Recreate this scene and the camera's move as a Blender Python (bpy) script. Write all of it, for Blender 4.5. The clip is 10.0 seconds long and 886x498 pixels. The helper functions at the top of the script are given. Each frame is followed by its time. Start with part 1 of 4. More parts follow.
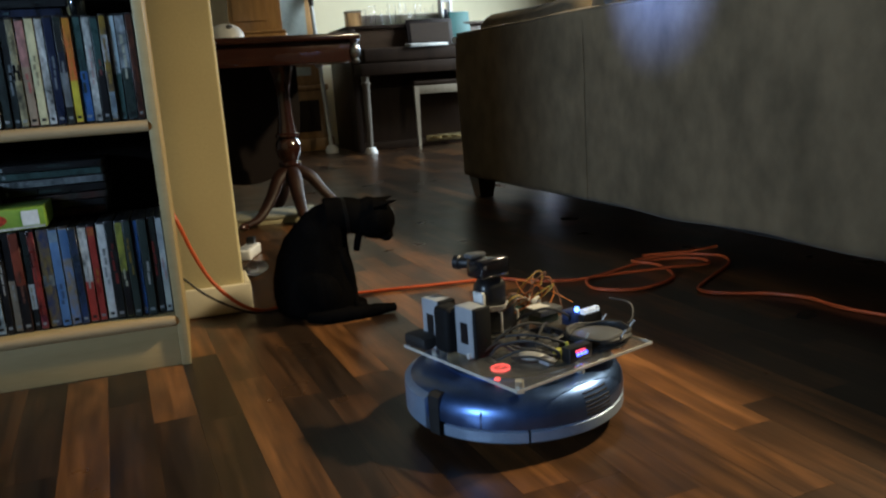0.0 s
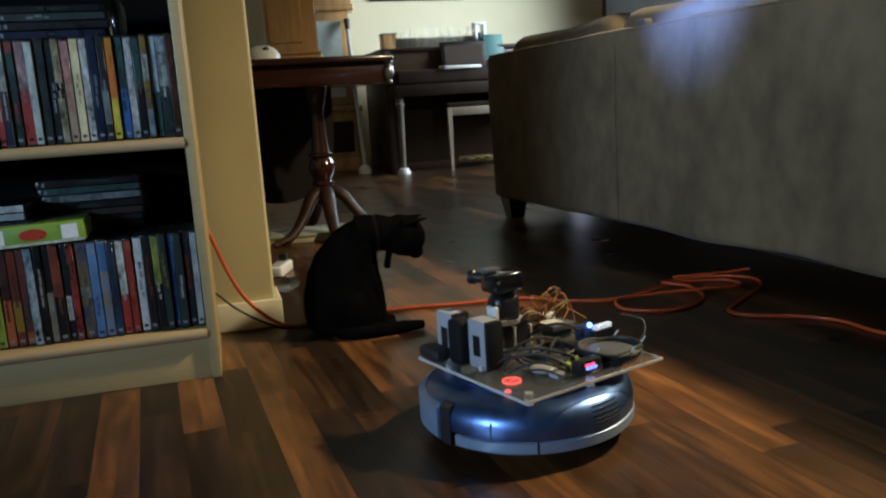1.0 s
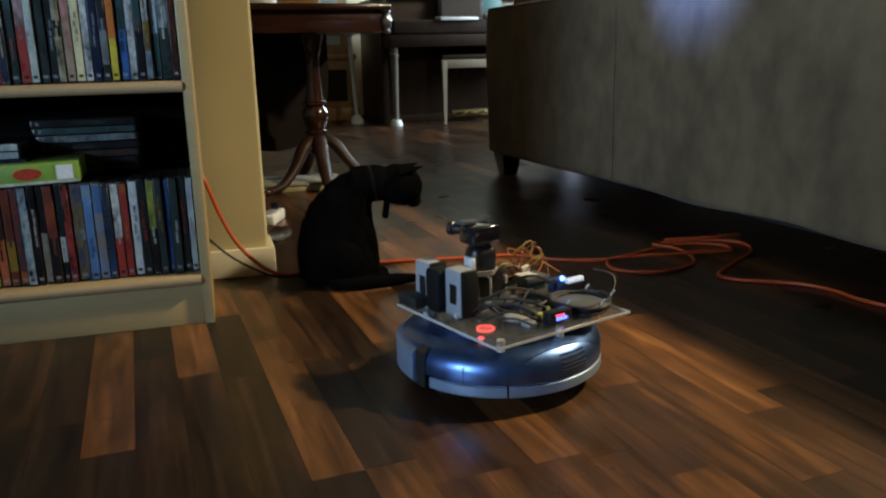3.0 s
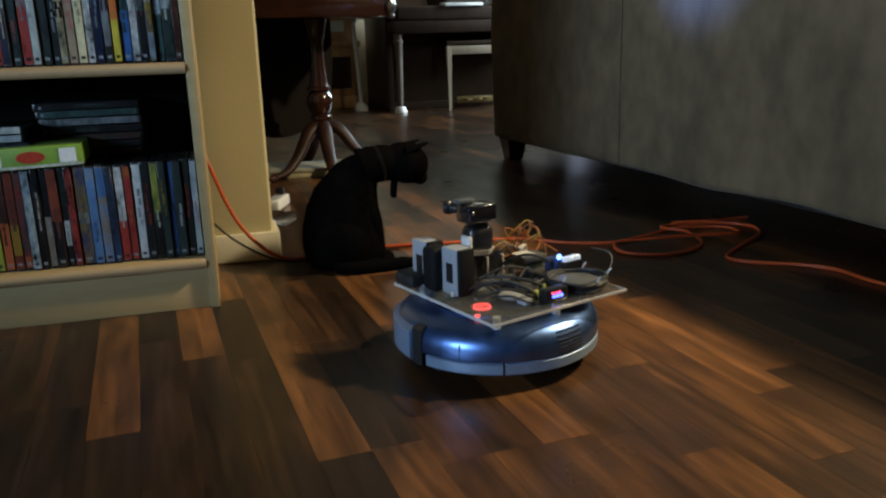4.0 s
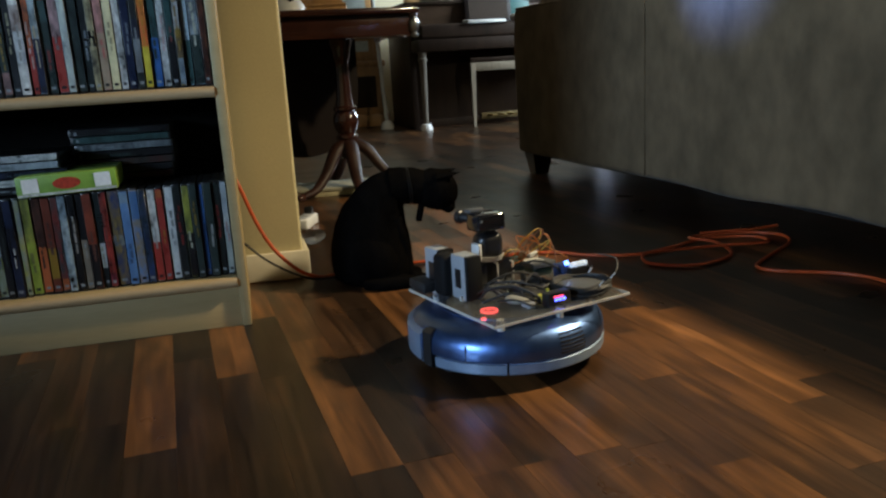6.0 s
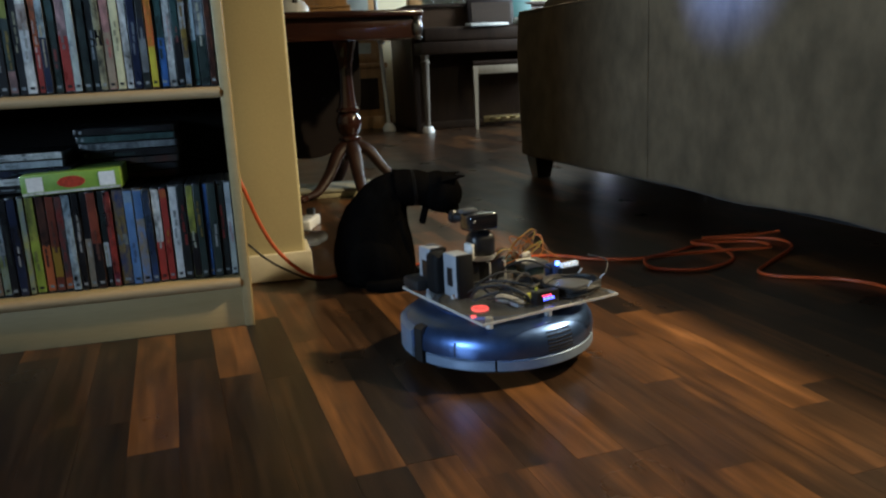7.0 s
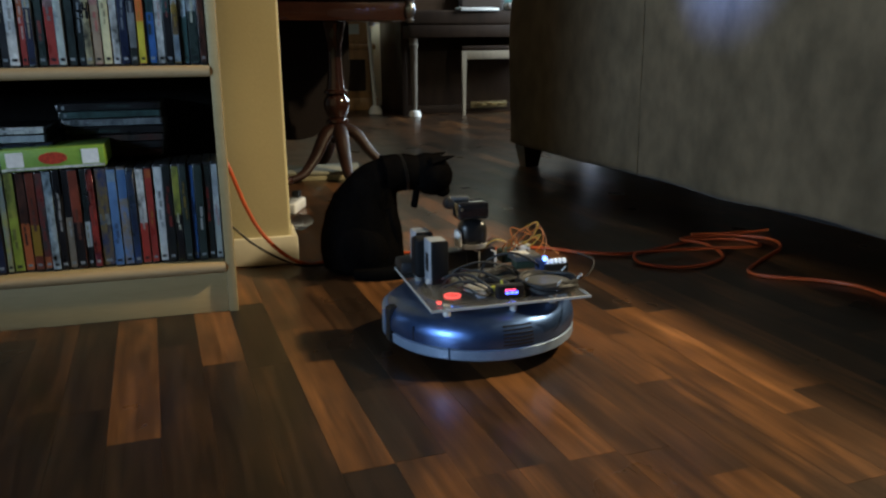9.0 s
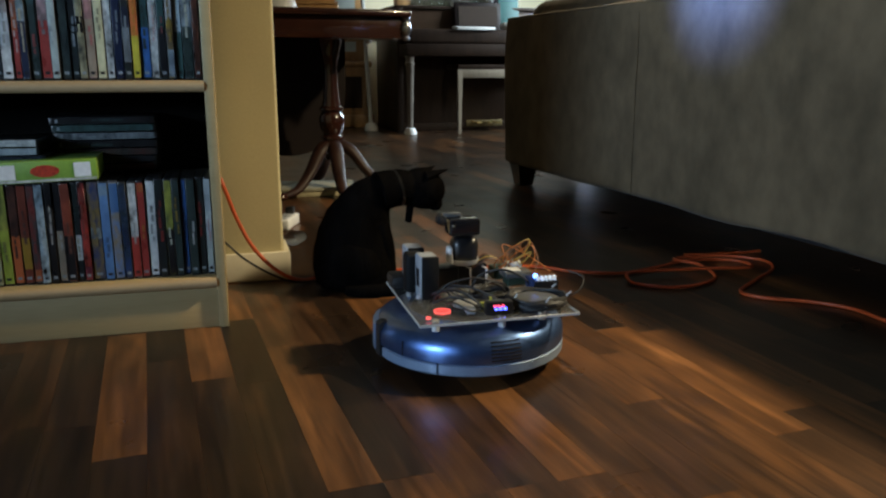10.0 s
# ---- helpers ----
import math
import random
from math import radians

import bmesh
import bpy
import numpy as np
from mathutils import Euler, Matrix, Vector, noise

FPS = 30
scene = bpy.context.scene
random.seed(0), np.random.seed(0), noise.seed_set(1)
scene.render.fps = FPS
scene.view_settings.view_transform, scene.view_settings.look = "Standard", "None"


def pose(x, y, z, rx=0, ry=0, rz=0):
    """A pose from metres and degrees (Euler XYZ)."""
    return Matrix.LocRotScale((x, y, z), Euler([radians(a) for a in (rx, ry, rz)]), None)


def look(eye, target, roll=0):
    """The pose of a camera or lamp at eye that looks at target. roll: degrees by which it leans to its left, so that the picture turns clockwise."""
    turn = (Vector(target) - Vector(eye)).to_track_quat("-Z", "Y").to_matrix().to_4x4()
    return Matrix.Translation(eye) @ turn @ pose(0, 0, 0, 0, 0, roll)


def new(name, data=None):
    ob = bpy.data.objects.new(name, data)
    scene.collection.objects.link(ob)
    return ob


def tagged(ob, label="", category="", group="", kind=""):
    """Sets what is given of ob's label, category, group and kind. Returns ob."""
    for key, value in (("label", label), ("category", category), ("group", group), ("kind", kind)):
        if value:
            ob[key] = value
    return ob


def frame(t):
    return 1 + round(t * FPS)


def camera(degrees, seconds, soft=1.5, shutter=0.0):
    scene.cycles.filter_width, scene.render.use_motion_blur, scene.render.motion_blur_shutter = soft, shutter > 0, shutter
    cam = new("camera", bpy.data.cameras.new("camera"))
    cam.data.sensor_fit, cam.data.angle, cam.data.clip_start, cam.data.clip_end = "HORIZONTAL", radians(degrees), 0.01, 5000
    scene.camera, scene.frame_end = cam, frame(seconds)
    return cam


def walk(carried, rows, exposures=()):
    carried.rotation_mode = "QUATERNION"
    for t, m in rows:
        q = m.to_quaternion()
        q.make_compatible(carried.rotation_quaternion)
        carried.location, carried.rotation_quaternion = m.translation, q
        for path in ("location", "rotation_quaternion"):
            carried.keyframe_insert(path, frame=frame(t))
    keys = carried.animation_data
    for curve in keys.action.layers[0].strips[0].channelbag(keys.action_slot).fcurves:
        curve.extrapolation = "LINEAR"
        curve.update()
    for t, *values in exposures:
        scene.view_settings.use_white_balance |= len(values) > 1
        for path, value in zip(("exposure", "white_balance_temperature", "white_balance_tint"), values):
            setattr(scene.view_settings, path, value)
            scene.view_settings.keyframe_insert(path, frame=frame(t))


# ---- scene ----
cam = camera(58.0, 10.0, 2.3, 0.5)
PATH = [
    (0, pose(0.0280, -0.0181, 0.5110, 77.90, 3.82, -22.81)),
    (0.5, pose(0.0364, -0.0257, 0.5121, 78.06, 4.78, -22.64)),
    (1, pose(0.0310, -0.0332, 0.5048, 79.61, 3.59, -20.38)),
    (1.5, pose(0.0388, -0.0354, 0.5058, 79.15, 4.03, -21.61)),
    (2, pose(0.0294, -0.0214, 0.5042, 75.91, 1.74, -22.13)),
    (2.5, pose(0.0126, -0.0329, 0.5116, 76.42, 1.22, -21.03)),
    (4, pose(0.0141, -0.0217, 0.4926, 75.50, 1.72, -20.60)),
    (4.5, pose(0.0122, -0.0200, 0.4882, 75.13, 2.11, -20.33)),
    (5, pose(0.0124, -0.0240, 0.4919, 76.03, 2.93, -19.76)),
    (5.5, pose(0.0124, -0.0328, 0.4935, 76.53, 3.49, -19.04)),
    (7, pose(0.0044, -0.0334, 0.4933, 76.93, 2.77, -18.81)),
    (7.5, pose(0.0008, -0.0321, 0.4965, 77.22, 2.57, -18.66)),
    (8, pose(-0.0018, -0.0116, 0.5036, 77.76, 2.77, -19.71)),
    (8.5, pose(-0.0078, -0.0108, 0.5048, 76.86, 1.72, -18.61)),
    (9, pose(-0.0056, -0.0002, 0.5003, 75.75, 0.69, -19.79)),
    (9.5, pose(0.0019, 0.0001, 0.4971, 76.19, 0.27, -20.18)),
    (10, pose(-0.0000, -0.0000, 0.5000, 77.00, 0.00, -20.00)),
]
walk(cam, PATH)

# ---------------------------------------------------------------- world and light
world = bpy.data.worlds.new("world")
scene.world = world
world.use_nodes = True
sky = world.node_tree.nodes.new("ShaderNodeTexSky")
sky.sky_type, sky.sun_disc, sky.sun_elevation, sky.sun_rotation = "NISHITA", False, radians(28), radians(120)
world.node_tree.links.new(sky.outputs[0], world.node_tree.nodes["Background"].inputs[0])
world.node_tree.nodes["Background"].inputs[1].default_value = 0.06
scene.view_settings.exposure = 0.0


def lamp(name, kind, m, energy, color, size=0.3, size_y=None, spread=180):
    data = bpy.data.lights.new(name, kind)
    data.energy, data.color = energy, color
    if kind == "AREA":
        data.shape, data.size, data.size_y, data.spread = "RECTANGLE", size, size_y or size, radians(spread)
    else:
        data.shadow_soft_size = size
    ob = new(name, data)
    ob.matrix_world = m
    return ob


# warm floor lamp beyond the sofa, cool daylight from the dining room window and glass door; the west lamps are added
down = lamp("floor_lamp_light", "SPOT", pose(2.50, 0.92, 2.06), 440, (1.0, 0.835, 0.54), 0.08)
down.data.spot_size, down.data.spot_blend = radians(150), 0.6
lamp("dining_window_light", "AREA", look((4.27, 4.9, 1.5), (1.5, 5.5, 0.7)), 112, (0.74, 0.89, 1.0), 1.3, 1.1, 130)
lamp("glass_door_light", "AREA", look((3.68, 6.86, 0.46), (2.8, 3.0, 0.3)), 3.4, (0.62, 0.74, 1.0), 0.54, 0.70, 120)
# cool light from an unseen source to the west, set in an added window
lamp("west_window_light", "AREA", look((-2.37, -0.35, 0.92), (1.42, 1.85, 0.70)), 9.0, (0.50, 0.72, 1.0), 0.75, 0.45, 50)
# added narrow blue lamp, no known source: throws a narrow blue streak across the sofa back
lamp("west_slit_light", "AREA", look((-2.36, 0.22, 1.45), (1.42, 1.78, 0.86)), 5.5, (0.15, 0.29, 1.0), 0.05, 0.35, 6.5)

# ---------------------------------------------------------------- materials


def surf(name, c1, c2=None, scale=12.0, rough=0.6, metal=0.0, bump=0.0, stretch=(1, 1, 1), fine=6.0, spec=0.5, coat=0.0, sheen=0.0, world_space=False):
    """Two-scale procedural surface: broad mottling and fine grain, both with relief."""
    c2 = c2 or tuple(v * 0.72 for v in c1)
    mat = bpy.data.materials.new(name)
    mat.use_nodes = True
    nt = mat.node_tree
    b = nt.nodes["Principled BSDF"]
    b.inputs["Metallic"].default_value = metal
    b.inputs["Specular IOR Level"].default_value = spec
    b.inputs["Coat Weight"].default_value = coat
    b.inputs["Sheen Weight"].default_value = sheen
    co = nt.nodes.new("ShaderNodeTexCoord")
    mp = nt.nodes.new("ShaderNodeMapping")
    mp.inputs["Scale"].default_value = stretch
    if world_space:
        geo = nt.nodes.new("ShaderNodeNewGeometry")
        nt.links.new(geo.outputs["Position"], mp.inputs[0])
    else:
        nt.links.new(co.outputs["Object"], mp.inputs[0])
    n1, n2 = nt.nodes.new("ShaderNodeTexNoise"), nt.nodes.new("ShaderNodeTexNoise")
    n1.inputs["Scale"].default_value, n2.inputs["Scale"].default_value = scale, scale * fine
    n1.inputs["Detail"].default_value, n2.inputs["Detail"].default_value = 4, 5
    for n in (n1, n2):
        nt.links.new(mp.outputs[0], n.inputs["Vector"])
    mix = nt.nodes.new("ShaderNodeMath")
    mix.operation = "MULTIPLY_ADD"
    mix.inputs[1].default_value = 0.45
    nt.links.new(n2.outputs[0], mix.inputs[0])
    half = nt.nodes.new("ShaderNodeMath")
    half.operation, half.inputs[1].default_value = "MULTIPLY", 0.6
    nt.links.new(n1.outputs[0], half.inputs[0])
    nt.links.new(half.outputs[0], mix.inputs[2])
    ramp = nt.nodes.new("ShaderNodeValToRGB")
    ramp.color_ramp.elements[0].position, ramp.color_ramp.elements[1].position = 0.36, 0.68
    ramp.color_ramp.elements[0].color, ramp.color_ramp.elements[1].color = (*c2, 1), (*c1, 1)
    nt.links.new(mix.outputs[0], ramp.inputs[0])
    nt.links.new(ramp.outputs[0], b.inputs["Base Color"])
    rr = nt.nodes.new("ShaderNodeMapRange")
    rr.inputs["To Min"].default_value, rr.inputs["To Max"].default_value = max(0.03, rough - 0.1), min(1, rough + 0.1)
    nt.links.new(n1.outputs[0], rr.inputs[0])
    nt.links.new(rr.outputs[0], b.inputs["Roughness"])
    if bump:
        bp = nt.nodes.new("ShaderNodeBump")
        bp.inputs["Strength"].default_value, bp.inputs["Distance"].default_value = min(1, bump), 0.004 * max(1, bump)
        nt.links.new(mix.outputs[0], bp.inputs["Height"])
        nt.links.new(bp.outputs[0], b.inputs["Normal"])
    return mat


def glow(name, color, strength):
    mat = bpy.data.materials.new(name)
    mat.use_nodes = True
    b = mat.node_tree.nodes["Principled BSDF"]
    b.inputs["Base Color"].default_value = (*color, 1)
    b.inputs["Emission Color"].default_value = (*color, 1)
    b.inputs["Emission Strength"].default_value = strength
    return mat


def clear(name, color=(1, 1, 1), rough=0.05, ior=1.45):
    mat = bpy.data.materials.new(name)
    mat.use_nodes = True
    b = mat.node_tree.nodes["Principled BSDF"]
    b.inputs["Base Color"].default_value = (*color, 1)
    b.inputs["Transmission Weight"].default_value = 1.0
    b.inputs["Roughness"].default_value, b.inputs["IOR"].default_value = rough, ior
    return mat


def plank_material(name, per_object, base=0.0, share=1.0):
    """Dark walnut laminate strips round a base tone; every strip takes its own shade of it, with long grain and smoky streaks."""
    mat = bpy.data.materials.new(name)
    mat.use_nodes = True
    nt = mat.node_tree
    b = nt.nodes["Principled BSDF"]
    if per_object:
        rnd = nt.nodes.new("ShaderNodeObjectInfo").outputs["Random"]
    else:
        rnd = nt.nodes.new("ShaderNodeNewGeometry").outputs["Random Per Island"]
    shade = nt.nodes.new("ShaderNodeMath")
    shade.operation, shade.inputs[1].default_value, shade.inputs[2].default_value = "MULTIPLY_ADD", share, base
    nt.links.new(rnd, shade.inputs[0])
    geo = nt.nodes.new("ShaderNodeNewGeometry")
    add = nt.nodes.new("ShaderNodeVectorMath")
    add.operation = "MULTIPLY_ADD"
    comb = nt.nodes.new("ShaderNodeCombineXYZ")
    for i in range(3):
        nt.links.new(rnd, comb.inputs[i])
    add.inputs[1].default_value = (3.0, 7.0, 5.0)
    nt.links.new(comb.outputs[0], add.inputs[0])
    nt.links.new(geo.outputs["Position"], add.inputs[2])
    mp = nt.nodes.new("ShaderNodeMapping")
    mp.inputs["Scale"].default_value = (34, 2.6, 8)
    nt.links.new(add.outputs[0], mp.inputs[0])
    mp2 = nt.nodes.new("ShaderNodeMapping")
    mp2.inputs["Scale"].default_value = (130, 6, 20)
    nt.links.new(add.outputs[0], mp2.inputs[0])
    g1, g2 = nt.nodes.new("ShaderNodeTexNoise"), nt.nodes.new("ShaderNodeTexNoise")
    g1.inputs["Scale"].default_value, g2.inputs["Scale"].default_value = 1.0, 1.0
    g1.inputs["Detail"].default_value, g1.inputs["Distortion"].default_value = 5, 0.8
    g2.inputs["Detail"].default_value = 6
    nt.links.new(mp.outputs[0], g1.inputs["Vector"])
    nt.links.new(mp2.outputs[0], g2.inputs["Vector"])
    tone = nt.nodes.new("ShaderNodeValToRGB")
    el = tone.color_ramp.elements
    el[0].position, el[0].color = 0.0, (0.011, 0.0070, 0.0045, 1)
    el[1].position, el[1].color = 1.0, (0.250, 0.105, 0.036, 1)
    for at, col in ((0.3, (0.024, 0.0130, 0.007, 1)), (0.55, (0.060, 0.027, 0.011, 1)), (0.8, (0.148, 0.061, 0.020, 1))):
        e = el.new(at)
        e.color = col
    stain = nt.nodes.new("ShaderNodeTexNoise")
    stain.inputs["Scale"].default_value, stain.inputs["Detail"].default_value = 1.0, 3
    mp3 = nt.nodes.new("ShaderNodeMapping")
    mp3.inputs["Scale"].default_value = (20, 5.0, 5)
    nt.links.new(add.outputs[0], mp3.inputs[0])
    nt.links.new(mp3.outputs[0], stain.inputs["Vector"])
    st = nt.nodes.new("ShaderNodeMapRange")
    st.inputs["From Min"].default_value, st.inputs["From Max"].default_value = 0.25, 0.75
    nt.links.new(stain.outputs[0], st.inputs[0])
    blend = nt.nodes.new("ShaderNodeMix")
    blend.inputs[0].default_value = 0.36
    nt.links.new(shade.outputs[0], blend.inputs[2])
    nt.links.new(st.outputs[0], blend.inputs[3])
    nt.links.new(blend.outputs[0], tone.inputs[0])
    grain = nt.nodes.new("ShaderNodeMapRange")
    grain.inputs["From Min"].default_value, grain.inputs["From Max"].default_value = 0.3, 0.7
    grain.inputs["To Min"].default_value, grain.inputs["To Max"].default_value = 0.55, 1.45
    nt.links.new(g1.outputs[0], grain.inputs[0])
    fine = nt.nodes.new("ShaderNodeMapRange")
    fine.inputs["From Min"].default_value, fine.inputs["From Max"].default_value = 0.3, 0.7
    fine.inputs["To Min"].default_value, fine.inputs["To Max"].default_value = 0.75, 1.2
    nt.links.new(g2.outputs[0], fine.inputs[0])
    both = nt.nodes.new("ShaderNodeMath")
    both.operation = "MULTIPLY"
    nt.links.new(grain.outputs[0], both.inputs[0])
    nt.links.new(fine.outputs[0], both.inputs[1])
    col = nt.nodes.new("ShaderNodeVectorMath")
    col.operation = "SCALE"
    nt.links.new(tone.outputs[0], col.inputs[0])
    nt.links.new(both.outputs[0], col.inputs["Scale"])
    nt.links.new(col.outputs[0], b.inputs["Base Color"])
    sm = nt.nodes.new("ShaderNodeTexNoise")
    sm.inputs["Scale"].default_value, sm.inputs["Detail"].default_value = 5, 4
    nt.links.new(geo.outputs["Position"], sm.inputs["Vector"])
    rr = nt.nodes.new("ShaderNodeMapRange")
    rr.inputs["To Min"].default_value, rr.inputs["To Max"].default_value = 0.22, 0.38
    b.inputs["Specular IOR Level"].default_value = 0.36
    nt.links.new(sm.outputs[0], rr.inputs[0])
    nt.links.new(rr.outputs[0], b.inputs["Roughness"])
    bp = nt.nodes.new("ShaderNodeBump")
    bp.inputs["Strength"].default_value, bp.inputs["Distance"].default_value = 0.25, 0.001
    nt.links.new(g2.outputs[0], bp.inputs["Height"])
    nt.links.new(bp.outputs[0], b.inputs["Normal"])
    return mat


STRIPS = {"d": plank_material("smoky_walnut_strip", True, 0.02, 0.20), "m": plank_material("brown_walnut_strip", True, 0.38, 0.24), "l": plank_material("golden_walnut_strip", True, 0.72, 0.25)}
# far strips held to darker tones in place of weaker lamp light there
PLANKS = plank_material("walnut_strips", False, 0.0, 0.6)
UNDERLAY = surf("joint_dark", (0.012, 0.008, 0.006))
WALL = surf("beige_wall_paint", (0.60, 0.53, 0.31), (0.54, 0.47, 0.275), 5, 0.62, bump=0.12, fine=40, world_space=True)
WHITE_WALL = surf("pale_wall_paint", (0.79, 0.71, 0.49), (0.72, 0.65, 0.44), 4, 0.7, bump=0.1, fine=40, world_space=True)
# unseen closing walls and ceiling, kept dark so that less light bounces
UNSEEN_WALL_DARK = surf("unseen_wall_dark_taupe", (0.10, 0.08, 0.06), (0.085, 0.07, 0.052), 5, 0.7, bump=0.1, fine=40, world_space=True)
CEIL = surf("unseen_ceiling_dimmed", (0.30, 0.28, 0.25), (0.27, 0.25, 0.22), 6, 0.9, bump=0.3, fine=20, world_space=True)
TRIM = surf("cream_trim_paint", (0.62, 0.57, 0.44), (0.55, 0.50, 0.38), 8, 0.4, bump=0.08)
MAPLE = surf("maple_veneer", (0.41, 0.305, 0.15), (0.345, 0.255, 0.12), 2.2, 0.42, bump=0.05, stretch=(1.2, 8, 12), fine=9)
MAPLE_EDGE = surf("maple_edge_band", (0.42, 0.29, 0.15), (0.35, 0.24, 0.125), 3, 0.38, stretch=(2, 8, 12), fine=9)
SUEDE = surf("taupe_microsuede", (0.200, 0.144, 0.083), (0.090, 0.066, 0.038), 2.4, 0.92, bump=0.06, stretch=(1, 1.2, 0.9), fine=5, spec=0.1, sheen=0.1, world_space=True)
SUEDE_DARK = surf("taupe_piping", (0.10, 0.085, 0.065), None, 20, 0.9, sheen=0.2)
# near-black cherry: shade put into the drop leaf's colour, own tone of the photo frame
CHERRY_DARK_SHADE = surf("dark_and_shaded_cherry", (0.010, 0.005, 0.004), None, 6, 0.5, spec=0.2)
# black that puts the shade of the shelf recesses into the bookcase back
RECESS_SHADE = surf("recess_shade_black", (0.006, 0.0055, 0.005), None, 10, 0.9, spec=0.05)
ESPRESSO = surf("espresso_wood", (0.018, 0.012, 0.009), None, 8, 0.3, coat=0.3)
CHERRY = surf("dark_cherry_wood", (0.045, 0.015, 0.010), (0.020, 0.007, 0.005), 5, 0.18, bump=0.04, stretch=(1, 1, 0.2), coat=1.0)
WALNUT = surf("dark_walnut_case", (0.034, 0.019, 0.011), (0.017, 0.010, 0.007), 3, 0.45, bump=0.05, stretch=(6, 6, 0.8), coat=0.03, spec=0.22)
OAK = surf("honey_oak", (0.56, 0.32, 0.13), (0.36, 0.195, 0.08), 3, 0.35, bump=0.05, stretch=(7, 7, 0.8), coat=0.3)
PALE_WOOD = surf("pale_wood", (0.32, 0.27, 0.20), None, 6, 0.4, stretch=(6, 6, 0.6))
BRASS = surf("brass", (0.72, 0.56, 0.25), None, 20, 0.3, metal=1)
CHROME = surf("bright_metal", (0.75, 0.76, 0.78), None, 20, 0.2, metal=1)
WHITE = surf("white_plastic", (0.75, 0.75, 0.74), (0.66, 0.66, 0.65), 20, 0.4)
PAPER = surf("white_paper", (0.78, 0.77, 0.73), None, 18, 0.85)
GLASS = clear("clear_glass")
TEAL = surf("teal_card", (0.015, 0.10, 0.095), None, 12, 0.6)
BLACK_PL = surf("black_plastic", (0.012, 0.012, 0.013), (0.008, 0.008, 0.009), 30, 0.35, bump=0.05)
RUBBER = surf("black_rubber", (0.014, 0.014, 0.015), None, 40, 0.6)
GREY_PL = surf("grey_plastic", (0.33, 0.35, 0.38), (0.28, 0.30, 0.33), 25, 0.45, bump=0.04)
ORANGE = surf("orange_cord_vinyl", (0.52, 0.08, 0.016), (0.40, 0.06, 0.012), 30, 0.45)
FUR = surf("black_fur", (0.0042, 0.0038, 0.0036), (0.002, 0.0018, 0.0018), 30, 0.85, bump=0.9, stretch=(1, 1, 0.35), fine=5, spec=0.0)

# ---------------------------------------------------------------- mesh helpers


def bm_box(size, at=(0, 0, 0), bevel=0.0, seg=2, bm=None):
    b = bmesh.new()
    bmesh.ops.create_cube(b, size=1)
    bmesh.ops.scale(b, vec=size, verts=b.verts)
    if bevel:
        bmesh.ops.bevel(b, geom=b.edges[:], offset=min(bevel, min(size) * 0.49), segments=seg, profile=0.5, affect="EDGES")
    bmesh.ops.translate(b, vec=at, verts=b.verts)
    return join(bm, b)


def join(bm, b):
    if bm is None:
        return b
    me = bpy.data.meshes.new("tmp")
    b.to_mesh(me)
    b.free()
    bm.from_mesh(me)
    bpy.data.meshes.remove(me)
    return bm


def moved(b, m):
    bmesh.ops.transform(b, matrix=m, verts=b.verts)
    return b


def bm_lathe(profile, seg=32, a0=0.0, a1=360.0, bm=None):
    """profile: (radius, height) pairs turned round z; an arc when the angles are less than a full turn."""
    b = bmesh.new()
    full = abs(a1 - a0) >= 359.9
    n = seg if full else seg + 1
    rings = []
    for r, z in profile:
        rings.append([b.verts.new((r * math.cos(radians(a0 + (a1 - a0) * i / seg)), r * math.sin(radians(a0 + (a1 - a0) * i / seg)), z)) for i in range(n)])
    for lo, hi in zip(rings, rings[1:]):
        for i in range(seg if full else seg):
            j = (i + 1) % n
            b.faces.new((lo[i], lo[j], hi[j], hi[i]))
    if full and profile[0] != profile[-1]:
        if profile[0][0] > 1e-5:
            b.faces.new(rings[0][::-1])
        if profile[-1][0] > 1e-5:
            b.faces.new(rings[-1])
    bmesh.ops.remove_doubles(b, verts=b.verts, dist=1e-6)
    bmesh.ops.recalc_face_normals(b, faces=b.faces)
    return join(bm, b)


def bm_band(r0, r1, z0, z1, a0, a1, seg=24, bm=None, bevel=0.0):
    """A curved slab: an arc of a ring with thickness and height."""
    b = bmesh.new()
    rows = []
    for i in range(seg + 1):
        a = radians(a0 + (a1 - a0) * i / seg)
        c, s = math.cos(a), math.sin(a)
        rows.append([b.verts.new((r * c, r * s, z)) for r, z in ((r0, z0), (r1 - bevel, z0), (r1, z0 + bevel), (r1, z1 - bevel), (r1 - bevel * 1.6, z1), (r0, z1))])
    for p, q in zip(rows, rows[1:]):
        for i in range(6):
            b.faces.new((p[i], p[(i + 1) % 6], q[(i + 1) % 6], q[i]))
    b.faces.new(rows[0][::-1])
    b.faces.new(rows[-1])
    bmesh.ops.recalc_face_normals(b, faces=b.faces)
    return join(bm, b)


def smooth_path(pts, n=8):
    """Catmull-Rom points through pts."""
    v = [Vector(p) for p in pts]
    v = [v[0] * 2 - v[1], *v, v[-1] * 2 - v[-2]]
    out = []
    for a, b, c, d in zip(v, v[1:], v[2:], v[3:]):
        for i in range(n):
            t = i / n
            out.append(0.5 * ((2 * b) + (c - a) * t + (2 * a - 5 * b + 4 * c - d) * t * t + (3 * b - a - 3 * c + d) * t ** 3))
    return out + [v[-2]]


